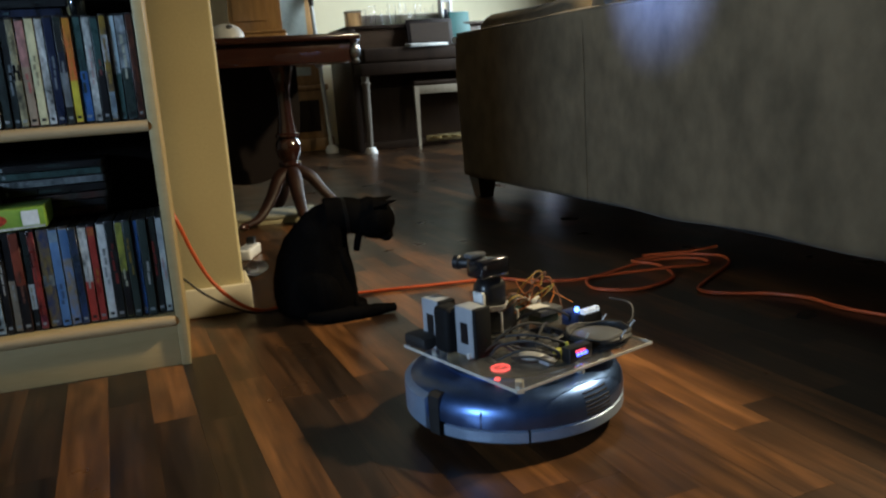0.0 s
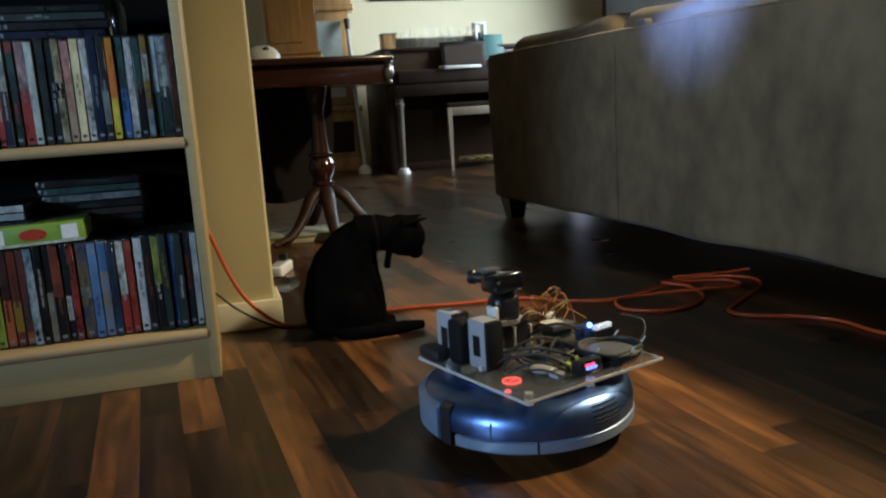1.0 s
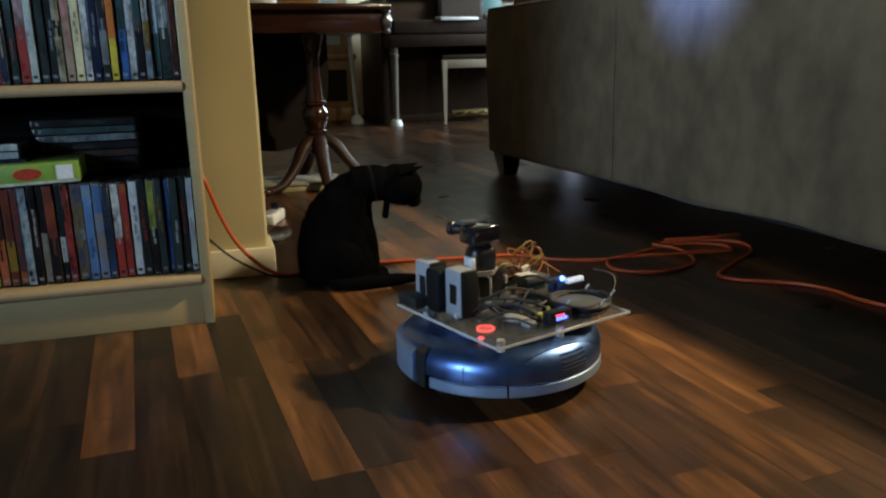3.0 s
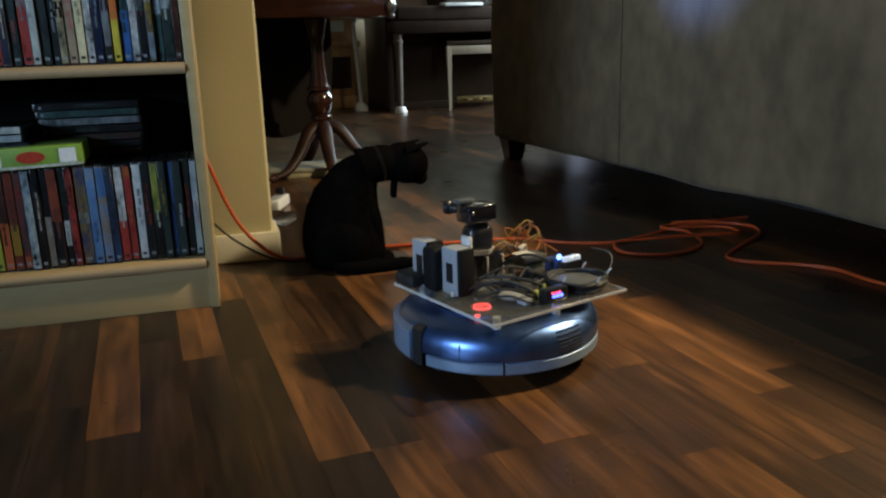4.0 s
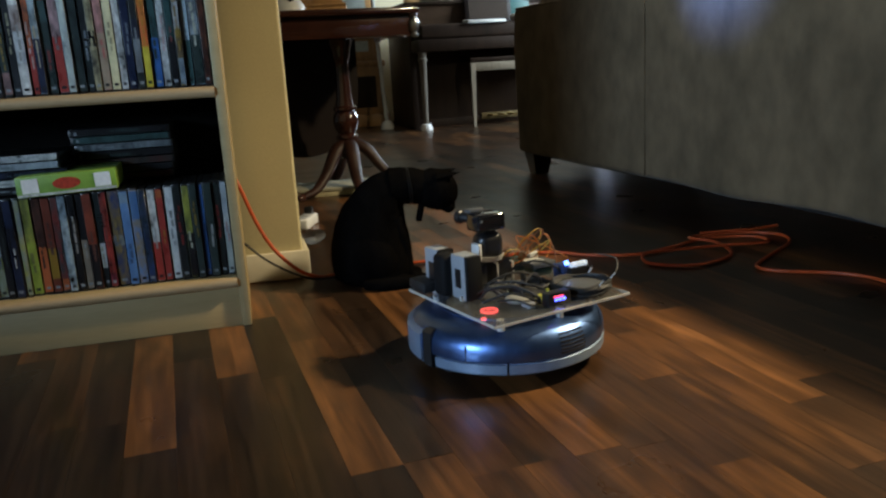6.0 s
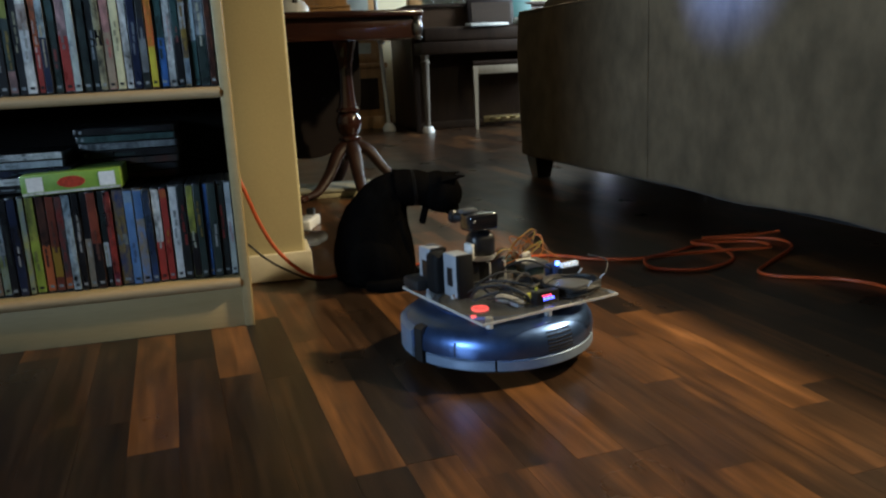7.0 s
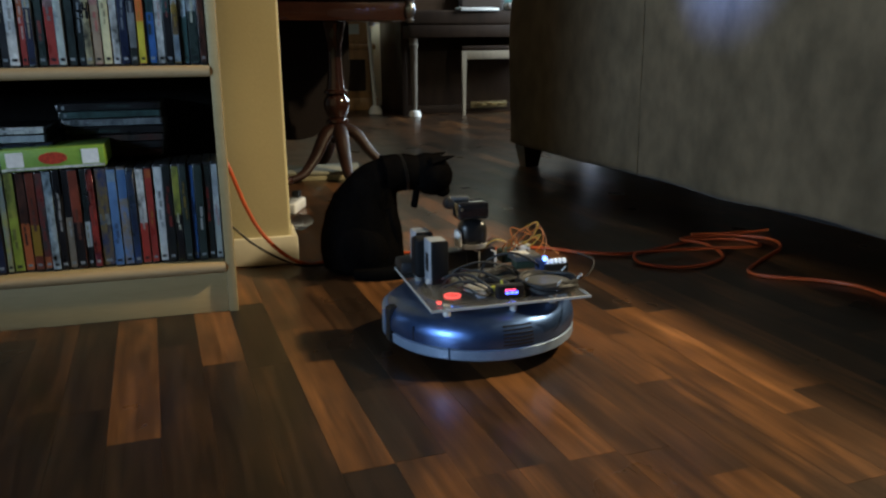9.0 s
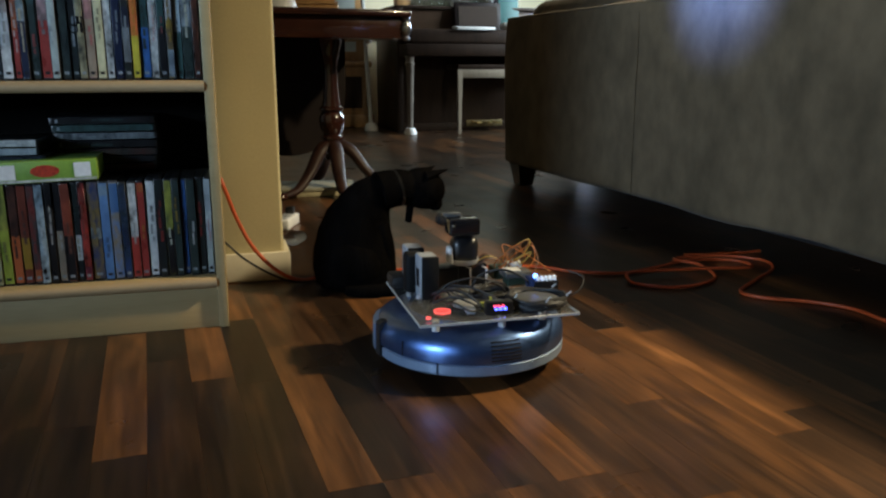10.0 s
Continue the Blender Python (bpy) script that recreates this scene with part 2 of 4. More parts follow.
def bm_tube(pts, radius, seg=8, n=6, bm=None, flat=1.0):
    """A round rod along a smooth path; radius may be one number or one for each given point."""
    path = smooth_path(pts, n) if n > 1 else [Vector(p) for p in pts]
    k = len(path)
    rad = [radius] * k if not isinstance(radius, (list, tuple)) else [float(np.interp(i / (k - 1) * (len(radius) - 1), range(len(radius)), radius)) for i in range(k)]
    b = bmesh.new()
    rings, up = [], Vector((0, 0, 1))
    side = None
    for i, p in enumerate(path):
        d = (path[min(i + 1, k - 1)] - path[max(i - 1, 0)]).normalized()
        if side is None:
            side = d.cross(up if abs(d.z) < 0.9 else Vector((1, 0, 0))).normalized()
        side = (side - d * side.dot(d)).normalized()
        w = d.cross(side)
        rings.append([b.verts.new(p + (side * math.cos(2 * math.pi * j / seg) + w * math.sin(2 * math.pi * j / seg) * flat) * rad[i]) for j in range(seg)])
    for lo, hi in zip(rings, rings[1:]):
        for j in range(seg):
            b.faces.new((lo[j], lo[(j + 1) % seg], hi[(j + 1) % seg], hi[j]))
    b.faces.new(rings[0][::-1])
    b.faces.new(rings[-1])
    bmesh.ops.recalc_face_normals(b, faces=b.faces)
    return join(bm, b)


def bm_ball(radii, at=(0, 0, 0), seg=20, m=None, bm=None):
    b = bmesh.new()
    bmesh.ops.create_uvsphere(b, u_segments=seg, v_segments=max(8, seg * 2 // 3), radius=1)
    bmesh.ops.scale(b, vec=radii, verts=b.verts)
    if m is not None:
        bmesh.ops.transform(b, matrix=m, verts=b.verts)
    bmesh.ops.translate(b, vec=at, verts=b.verts)
    return join(bm, b)


def bm_cyl(r, z0, z1, seg=20, bm=None, r1=None):
    return bm_lathe([(r, z0), (r1 if r1 is not None else r, z1)], seg, bm=bm)


def rough_up(b, amount, scale, seed=0.0):
    b.normal_update()
    for v in b.verts:
        v.co += v.normal * amount * (noise.noise(v.co * scale + Vector((seed, seed * 2, 0))))
    return b


def link_mesh(name, bm, material, smooth):
    me = bpy.data.meshes.new(name)
    bm.to_mesh(me)
    bm.free()
    me.materials.append(material)
    if smooth:
        me.polygons.foreach_set("use_smooth", [True] * len(me.polygons))
        me.set_sharp_from_angle(angle=radians(40))
    return new(name, me)


def thing(name, m, label, category, group="", kind=""):
    ob = new(name)
    ob.matrix_world = m
    ob.empty_display_size = 0.05
    return tagged(ob, label, category, group, kind)


def part(name, bm, material, parent, label="", smooth=True):
    ob = link_mesh(name, bm, material, smooth)
    ob.parent = parent
    return tagged(ob, label)


def solid(name, bm, material, m, label, category, group="", kind="", smooth=True):
    ob = link_mesh(name, bm, material, smooth)
    ob.matrix_world = m
    return tagged(ob, label, category, group, kind)


CASE_TURN = -4.7
CASE_AT = (0.117, 1.545)

# ---------------------------------------------------------------- structure


def wall(name, size, at, material, label, turn=0):
    return solid(name, bm_box(size, (0, 0, 0)), material, pose(*at, 0, 0, turn), label, "wall", kind="structure", smooth=False)


solid("ground", bm_box((8.0, 10.4, 0.1), (0, 0, 0)), UNDERLAY, pose(1.4, 2.4, -0.0585), "dark underlay below the laminate floor", "subfloor", kind="structure", smooth=False)
ceiling = solid("ceiling", bm_box((8.0, 10.4, 0.1)), CEIL, pose(1.4, 2.4, 2.5), "unseen textured ceiling over both rooms, darkened to cut bounced light", "ceiling", kind="structure", smooth=False)

# partition that the bookcase stands against; it ends at the opening to the dining room
PART_M = pose(0.278, 1.873, 0, 0, 0, CASE_TURN)
part_wall = solid("wall_partition", bm_box((2.6, 0.12, 2.45), (-1.3, 0.06, 1.225), 0.006), WALL, PART_M, "warm beige painted wall ending at a rounded corner", "wall", kind="structure", smooth=False)
base = thing("baseboard", PART_M, "cream painted baseboard along the beige wall", "baseboard", kind="structure")
part("board", bm_box((2.6, 0.014, 0.068), (-1.286, -0.0072, 0.034), 0.004), TRIM, base)
part("end_board", bm_box((0.014, 0.148, 0.068), (0.0072, 0.060, 0.034), 0.004), TRIM, base)


def wall_with_window(name, m, length, x0, x1, z0, z1, material, label):
    w = thing(name, m, label, "wall", kind="structure")
    for a, b, c, d in ((-length / 2, x0, 0, 2.45), (x1, length / 2, 0, 2.45), (x0, x1, 0, z0), (x0, x1, z1, 2.45)):
        part("wall_panel", bm_box((b - a, 0.1, d - c), ((a + b) / 2, 0, (c + d) / 2)), material, w, smooth=False)
    f = part("window_frame", bm_box((x1 - x0, 0.06, 0.05), ((x0 + x1) / 2, 0, z0 + 0.025), 0.004), WHITE, w)
    part("top_rail", bm_box((x1 - x0, 0.06, 0.05), ((x0 + x1) / 2, 0, z1 - 0.025), 0.004), WHITE, f)
    for x in (x0 + 0.025, (x0 + x1) / 2, x1 - 0.025):
        part("mullion", bm_box((0.05, 0.058, z1 - z0 - 0.1), (x, 0, (z0 + z1) / 2), 0.004), WHITE, f)
    return w


wall_with_window("wall_east", pose(4.35, 2.4, 0, 0, 0, 90), 10.4, 1.8, 3.2, 0.9, 2.1, UNSEEN_WALL_DARK, "unseen side wall, dark to cut bounced light, with the dining room window")
wall_with_window("wall_north", pose(1.4, 6.95, 0), 8.0, 2.00, 2.56, 0.05, 0.85, WHITE_WALL, "pale dining room wall with a low window")
# this window opening is added to hold the unseen west light
wall_with_window("wall_west", pose(-2.45, 2.4, 0, 0, 0, 90), 10.4, -3.25, -2.25, 0.65, 1.25, UNSEEN_WALL_DARK, "unseen dark side wall with an added wide window")
wall("wall_south", (8.0, 0.1, 2.5), (1.4, -2.85, 1.225), UNSEEN_WALL_DARK, "plain unseen wall, dark to cut bounced light")

# floor lamp behind the seats
fl = thing("floor_lamp", pose(2.56, 0.92, 0), "dark metal floor lamp standing behind the sofa seats", "floor lamp")
part("foot_plate", bm_lathe([(0.0, 0), (0.12, 0), (0.122, 0.012), (0.02, 0.025), (0.0, 0.025)]), ESPRESSO, fl)
part("stem", bm_cyl(0.011, 0.0252, 2.18, 14), ESPRESSO, fl)
part("reflector", bm_lathe([(0.0, 0.085), (0.05, 0.080), (0.13, 0.03), (0.15, 0.0), (0.147, 0.0), (0.125, 0.026), (0.0, 0.074)], 32), ESPRESSO, fl).location = (-0.06, 0, 2.12)

# ---------------------------------------------------------------- bookcase, local x to the side, y back
CASE = pose(CASE_AT[0], CASE_AT[1], 0, 0, 0, CASE_TURN)
CW, CD, CH = 0.81, 0.285, 1.42
bookcase = thing("bookcase", CASE, "tall light maple bookcase filled with disc cases", "bookcase")
for x in (-0.009, -CW + 0.009):
    part("side_panel", bm_box((0.018, CD, CH), (x, CD / 2, CH / 2), 0.0015), MAPLE, bookcase)
SHELVES = (0.1015, 0.472, 0.826, 1.19)
for z in SHELVES:
    sh = part("shelf", bm_box((CW - 0.037, CD - 0.012, 0.019), (-CW / 2, CD / 2 - 0.004, z - 0.0095), 0.001), MAPLE, bookcase)
    part("edge_band", bm_tube([(-CW + 0.0185, 0.004, z - 0.0105), (-0.0185, 0.004, z - 0.0105)], 0.0103, 10, 1), MAPLE_EDGE, sh, "rounded solid maple front edge")
part("top_board", bm_box((CW + 0.01, CD + 0.01, 0.02), (-CW / 2, CD / 2, CH + 0.0105), 0.003), MAPLE, bookcase)
part("plinth", bm_box((CW - 0.037, 0.015, 0.081), (-CW / 2, 0.014, 0.0405), 0.001), MAPLE, bookcase)
part("back_panel", bm_box((CW - 0.037, 0.005, CH - 0.01), (-CW / 2, CD - 0.006, CH / 2)), RECESS_SHADE, bookcase, "back panel blackened for the shade inside the shelves")

# ---------------------------------------------------------------- disc cases
SPINE_MATS = {}


def printed(rgb, other):
    """Sleeve print: blurred picture patches of a second ink over the ground colour."""
    key = (tuple(rgb), tuple(other))
    if key not in SPINE_MATS:
        SPINE_MATS[key] = surf("printed_picture_sleeve", rgb, tuple(v * 0.55 for v in other), 26, 0.3, stretch=(1.6, 1.6, 0.8), fine=3.2, coat=0.3, world_space=True)
    return SPINE_MATS[key]


def tint(rgb, rough=0.32):
    key = tuple(rgb)
    if key not in SPINE_MATS:
        SPINE_MATS[key] = surf("printed_sleeve", rgb, tuple(v * 0.3 + 0.006 for v in rgb), 70, rough, stretch=(1.2, 1.2, 0.7), fine=4, coat=0.3)
    return SPINE_MATS[key]


BLACKS, CREAM, REDS, BLUES = (0.010, 0.010, 0.011), (0.62, 0.57, 0.34), (0.38, 0.05, 0.038), (0.04, 0.12, 0.32)
GREY, DARKG, OLIVE, OCHRE = (0.36, 0.40, 0.42), (0.03, 0.045, 0.04), (0.30, 0.30, 0.05), (0.48, 0.30, 0.03)
WHITES, NAVY, BROWN, ORNG = (0.70, 0.70, 0.66), (0.012, 0.018, 0.045), (0.10, 0.035, 0.02), (0.55, 0.13, 0.04)
SKY, TEALD, PINK = (0.42, 0.52, 0.56), (0.04, 0.085, 0.08), (0.45, 0.22, 0.20)
LIME, TAN, MINT, ROSE = (0.28, 0.34, 0.05), (0.30, 0.23, 0.16), (0.48, 0.56, 0.50), (0.46, 0.27, 0.26)
AZURE, RUST, INKBLUE, YELLOW = (0.10, 0.21, 0.42), (0.20, 0.045, 0.025), (0.015, 0.035, 0.11), (0.50, 0.43, 0.05)
# from the upright panel towards the open side: colour or upper and lower colour, thickness in millimetres
LOW_ROW = [(GREY, 12.9), (BLACKS, 14.9), (DARKG, 17.0), (BLUES, 10.6), (DARKG, 14.7), ((OLIVE, BLACKS), 14.7), (BLACKS, 16.7), (WHITES, 16.6), (REDS, 14.4), ((WHITES, REDS), 16.4), (INKBLUE, 14.3), (AZURE, 17.5), (AZURE, 17.0),
           (INKBLUE, 22.2), (REDS, 13.9), (BLACKS, 12.0), ((RUST, BLACKS), 17.8), ((BLACKS, TAN), 13.8), (BLACKS, 13.8), (SKY, 15.6), (DARKG, 14.4), (RUST, 16.6), ((BROWN, ORNG), 16.6), ((OLIVE, LIME), 17.9), (OLIVE, 11.5), (NAVY, 17.0),
           (BLACKS, 15), (GREY, 15), (RUST, 15), (DARKG, 17), (BLACKS, 15), (SKY, 15), (NAVY, 15), (BROWN, 15), (CREAM, 15), (BLACKS, 15), (DARKG, 17), (REDS, 15), (BLACKS, 15), (GREY, 15), (NAVY, 15), (BLACKS, 15), (BROWN, 15), (TEALD, 15), (BLACKS, 15), (DARKG, 15)]
MID_ROW = [(BROWN, 12.8), ((GREY, DARKG), 18.2), ((SKY, TEALD), 14.4), (NAVY, 12.6), ((TEALD, BLACKS), 14.4), (WHITES, 14.2), ((TEALD, BLUES), 17.7), ((ORNG, YELLOW), 14.1), (BLACKS, 14.1), (NAVY, 15.7), (WHITES, 13.9), (CREAM, 15.6), ((PINK, TAN), 15.4),
           (BLACKS, 13.7), (BLACKS, 13.6), (DARKG, 17.0), (MINT, 14.2), ((ROSE, REDS), 17.7), (DARKG, 16.7), ((SKY, NAVY), 13.9), ((ORNG, REDS), 12.5), (WHITES, 18.1), (BLACKS, 15), (DARKG, 15), (BLACKS, 17), (TEALD, 15), (BLACKS, 15),
           (GREY, 15), (NAVY, 15), (BROWN, 15), (BLACKS, 15), (SKY, 15), (DARKG, 15), (REDS, 15), (BLACKS, 15), (GREY, 15), (NAVY, 15), (BLACKS, 15), (OLIVE, 15), (BLACKS, 15), (TEALD, 15), (BROWN, 15), (BLACKS, 15), (GREY, 15), (BLACKS, 15), (NAVY, 15)]
rng = random.Random(7)
CASE_H, CASE_D = 0.190, 0.134


PRINTS = (WHITES, CREAM, REDS, BLUES, GREY, DARKG, OCHRE, BLACKS, NAVY, BROWN, ORNG, SKY, TEALD, PINK, OLIVE)


def disc_case(m, wide, rgb, accent, foot=None, lying=False):
    """Moulded case with a printed spine: a few blocks of print, a broken title line and a small mark at the foot; spine faces local -y."""
    high = CASE_H - rng.choice((0, 0, 0.001, 0.003))
    body = solid("disc_case", bm_box((wide - 0.0006, CASE_D, high), (0, CASE_D / 2, high / 2), 0.0014, 2), BLACK_PL, m,
                 "disc case with a printed spine lying flat" if lying else "upright disc case with a printed spine on the shelf", "disc case", "disc cases in the bookcase")
    sl = part("sleeve", bm_box((wide - 0.0022, 0.0014, high - 0.008), (0, -0.0005, high / 2), 0.0004, 1), printed(rgb, rng.choice((rgb, rgb, BLACKS, accent, DARKG))), body)
    z = 0.006
    while z < high - 0.02:
        h = rng.uniform(0.02, 0.08)
        h = min(h, high - 0.006 - z)
        if rng.random() < 0.16 and not lying and not foot:
            k = rng.choice((0.2, 0.3, 0.45, 0.7))
            other = rng.choice(PRINTS)
            mix = tuple(round(a * (1 - k) + b * k, 3) for a, b in zip(rgb, other))
            part("print_block", bm_box((wide - 0.0026, 0.0007, h), (0, -0.0013, z + h / 2)), printed(mix, rng.choice((rgb, other))), sl, smooth=False)
        z += h + 0.001
    if foot:
        h = high * rng.uniform(0.38, 0.55)
        part("print_block", bm_box((wide - 0.0026, 0.0007, h), (0, -0.0013, 0.005 + h / 2)), printed(foot, foot), sl, smooth=False)
    z = high * rng.uniform(0.22, 0.45)
    ink = tuple(round(a * 0.45 + b * 0.55, 3) for a, b in zip(rgb, accent))
    for i in range(rng.choice((2, 3, 4))):
        h = rng.uniform(0.008, 0.024)
        k = rng.uniform(0.14, 0.30)
        part("title_bar", bm_box((wide * k, 0.0008, h), (rng.uniform(-0.1, 0.1) * wide, -0.0019, z + h / 2)), tint(ink), sl, smooth=False)
        z += h + rng.uniform(0.002, 0.005)
    part("maker_mark", bm_box((wide * 0.45, 0.0008, 0.005), (0, -0.0019, 0.013)), tint(GREY if sum(rgb) < 0.6 else BLACKS), sl, smooth=False)
    return body


def row_of_cases(cases, shelf, depth):
    x = -0.0205
    for colour, mm in cases:
        rgb, foot = colour if isinstance(colour[0], tuple) else (colour, None)
        wide = mm / 1000 - 0.0004
        accent = rng.choice([a for a in (WHITES, OCHRE, REDS, BLACKS, BLACKS, CREAM, DARKG, GREY) if a is not rgb])
        lean = rng.uniform(-0.3, 0.3)
        y = depth + rng.uniform(-0.004, 0.007)
        disc_case(CASE @ pose(x - wide / 2, y, shelf + 0.0004, 0, lean, 0), wide, rgb, accent, foot)
        x -= mm / 1000


row_of_cases(LOW_ROW, SHELVES[0], 0.026)
row_of_cases(MID_ROW, SHELVES[1], 0.020)


def stack_of_cases(x, y, z, colours, turn=0):
    for rgb in colours:
        wide = rng.choice((0.0145, 0.0135, 0.015))
        disc_case(CASE @ pose(x + rng.uniform(-0.006, 0.006), y + rng.uniform(0, 0.01), z + wide / 2, 0, 90, 0) @ pose(0, 0, -CASE_H / 2, 0, 0, turn), wide, rgb, rng.choice((GREY, TEALD, DARKG)), None, True)
        z += wide + 0.0006


TOPS = SHELVES[0] + CASE_H + 0.003
# case colours darkened to carry the shade under the shelf above
TEAL_SHADED, BROWN_SHADED = (0.022, 0.030, 0.032), (0.05, 0.016, 0.012)
stack_of_cases(-0.215, 0.140, TOPS, (BROWN_SHADED, BLACKS, BROWN_SHADED, BLACKS, TEAL_SHADED, TEALD, BLACKS))
stack_of_cases(-0.405, 0.045, TOPS, (BLACKS, WHITES, NAVY, GREY, WHITES))
stack_of_cases(-0.225, 0.06, SHELVES[1] + CASE_H + 0.003, (NAVY, BLACKS, DARKG, BLACKS))
stack_of_cases(-0.425, 0.06, SHELVES[1] + CASE_H + 0.003, (BLACKS, TEALD, BLACKS))

# bright green game box lying on the cases
GREEN = surf("lime_card", (0.21, 0.36, 0.05), (0.15, 0.27, 0.035), 25, 0.5, coat=0.2)
gb = solid("game_box", bm_box((0.172, 0.13, 0.038), (0, 0.065, 0.019), 0.0015), GREEN, CASE @ pose(-0.300, 0.008, TOPS, 0, -1.2, 2), "lime green card game box lying on the disc cases", "game box")
part("end_label", bm_box((0.028, 0.0008, 0.026), (0.062, -0.0006, 0.02)), PAPER, gb, "white label", smooth=False)
part("end_label", bm_box((0.028, 0.0008, 0.026), (-0.062, -0.0006, 0.02)), PAPER, gb, "white label", smooth=False)
part("title_badge", moved(bm_lathe([(0.0, 0), (0.024, 0), (0.0235, 0.0008), (0.0, 0.0008)], 24), pose(0, -0.0002, 0.02, 90, 0, 0) @ Matrix.Diagonal((1, 0.45, 1, 1))), tint((0.55, 0.06, 0.03)), gb, "red oval badge")
part("edge_strip", bm_box((0.170, 0.0006, 0.004), (0, -0.0004, 0.0035)), tint(WHITES), gb, smooth=False)
# clear bottle beside the upper cases
bt = thing("clear_bottle", CASE @ pose(-0.115, 0.075, SHELVES[1] + CASE_H + 0.003), "small clear plastic bottle standing on the cases", "bottle")
part("bottle_body", bm_lathe([(0.0, 0), (0.014, 0), (0.016, 0.004), (0.016, 0.05), (0.008, 0.064), (0.007, 0.074), (0.0, 0.074)], 20), clear("bottle_plastic", (0.8, 0.9, 0.95), 0.15), bt)
part("bottle_cap", bm_cyl(0.0085, 0.0742, 0.088, 16), tint(SKY), bt)

# ---------------------------------------------------------------- sofa
sofa = thing("sofa", pose(1.42, 0.0, 0), "taupe microsuede sofa on dark tapered feet", "sofa")
SY0, SY1 = 0.55, 3.15


def cushion(size, at, bevel, amount, seed, sub=14):
    b = bmesh.new()
    bmesh.ops.create_cube(b, size=1)
    bmesh.ops.scale(b, vec=size, verts=b.verts)
    bmesh.ops.bevel(b, geom=b.edges[:], offset=bevel, segments=4, profile=0.5, affect="EDGES")
    bmesh.ops.subdivide_edges(b, edges=[e for e in b.edges if e.calc_length() > 0.15], cuts=sub, use_grid_fill=True)
    bmesh.ops.translate(b, vec=at, verts=b.verts)
    return rough_up(b, amount, 3.2, seed)


back = part("back_frame", cushion((0.19, SY1 - SY0, 0.60), (0.095, (SY0 + SY1) / 2, 0.39), 0.02, 0.012, 1.0, 44), SUEDE, sofa)
back.modifiers.new("weighted_normal", "WEIGHTED_NORMAL").keep_sharp = True
part("seat_base", cushion((0.70, SY1 - SY0 - 0.02, 0.30), (0.545, (SY0 + SY1) / 2, 0.245), 0.03, 0.006, 2.0), SUEDE, sofa)
for i in range(3):
    y = SY1 - 0.10 - (i + 0.5) * 0.80
    part("back_cushion", cushion((0.22, 0.79, 0.44), (0.155, y, 0.535), 0.075, 0.02, 3.0 + i, 8), SUEDE, sofa, "loose back cushion with a soft rounded top")
    part("seat_cushion", cushion((0.55, 0.78, 0.15), (0.54, y, 0.475), 0.05, 0.012, 7.0 + i, 8), SUEDE, sofa)
for y in (SY0 + 0.1, SY1 - 0.1):
    part("arm", cushion((0.72, 0.18, 0.42), (0.55, y, 0.42), 0.05, 0.01, 11 + y, 8), SUEDE, sofa)
part("back_seam", bm_tube([(-0.001, 2.16, 0.10), (-0.002, 2.16, 0.4), (-0.001, 2.16, 0.66)], 0.0013, 6, 3), SUEDE, sofa, "vertical sewn seam")
part("welt", bm_tube([(0.004, SY0 + 0.03, 0.682), (0.004, (SY0 + SY1) / 2, 0.684), (0.004, SY1 - 0.03, 0.682)], 0.005, 8, 6), SUEDE, sofa, "piped edge along the top")
part("throw_pillow", cushion((0.16, 0.62, 0.34), (0.33, 2.34, 0.84), 0.07, 0.02, 21, 8), surf("beige_pillow", (0.30, 0.25, 0.19), None, 8, 0.9, bump=0.1, sheen=0.2), sofa, "beige loose pillow")
part("clip", bm_box((0.03, 0.05, 0.016), (0.02, 2.03, 0.700), 0.006, 2), SUEDE_DARK, sofa, "small dark clip on the top seam")
part("dust_cover", bm_box((0.86, SY1 - SY0 - 0.06, 0.006), (0.45, (SY0 + SY1) / 2, 0.092)), RUBBER, sofa, "black dust cover under the frame", smooth=False)
for y in (SY0 + 0.12, SY1 - 0.075):
    for x in (0.065, 0.82):
        part("foot", bm_lathe([(0.0, 0), (0.040, 0), (0.042, 0.004), (0.064, 0.0885), (0.0, 0.0885)], 4, 45, 405), ESPRESSO, sofa, "tapered dark wooden foot").location = (x, y, 0)

# ---------------------------------------------------------------- drop-leaf table
TX, TY = 0.683, 3.165
table = thing("pedestal_table", pose(TX, TY, 0, 0, 0, 4), "dark cherry drop-leaf pedestal table with a carved edge", "table")
part("tabletop", bm_box((0.63, 0.50, 0.024), (-0.068, 0.0, 0.684), 0.009, 4), CHERRY, table)
part("apron", bm_box((0.59, 0.44, 0.078), (-0.068, 0.0, 0.6328), 0.004), CHERRY, table)
# silver metal stands in for the window's glint on the carved corner
CARVE = surf("carving_glint_silver", (0.66, 0.70, 0.78), (0.30, 0.31, 0.34), 40, 0.30, metal=1)
for s in (-1, 1):
    blk_bm = bm_lathe([(0.0, -0.046), (0.013, -0.046), (0.016, -0.038), (0.011, -0.030), (0.018, -0.018), (0.020, 0.0), (0.018, 0.018), (0.011, 0.028), (0.017, 0.036), (0.014, 0.044), (0.0, 0.044)], 20)
    part("corner_carving", moved(blk_bm, pose(0.232, s * 0.222, 0.633)), CARVE, table, "carved corner block with the window glint in its silver colour")
    part("edge_bead", bm_tube([(0.228, s * 0.02, 0.600), (0.229, s * 0.1, 0.600), (0.228, s * 0.19, 0.600)], 0.007, 8, 4), CHERRY, table)
leaf = bmesh.new()
arc = [(-0.36, 0.672)] + [(-0.11 - 0.25 * math.cos(radians(a)), 0.672 - 0.55 * math.sin(radians(a)) ** 0.4) for a in range(4, 176, 8)] + [(0.14, 0.672)]
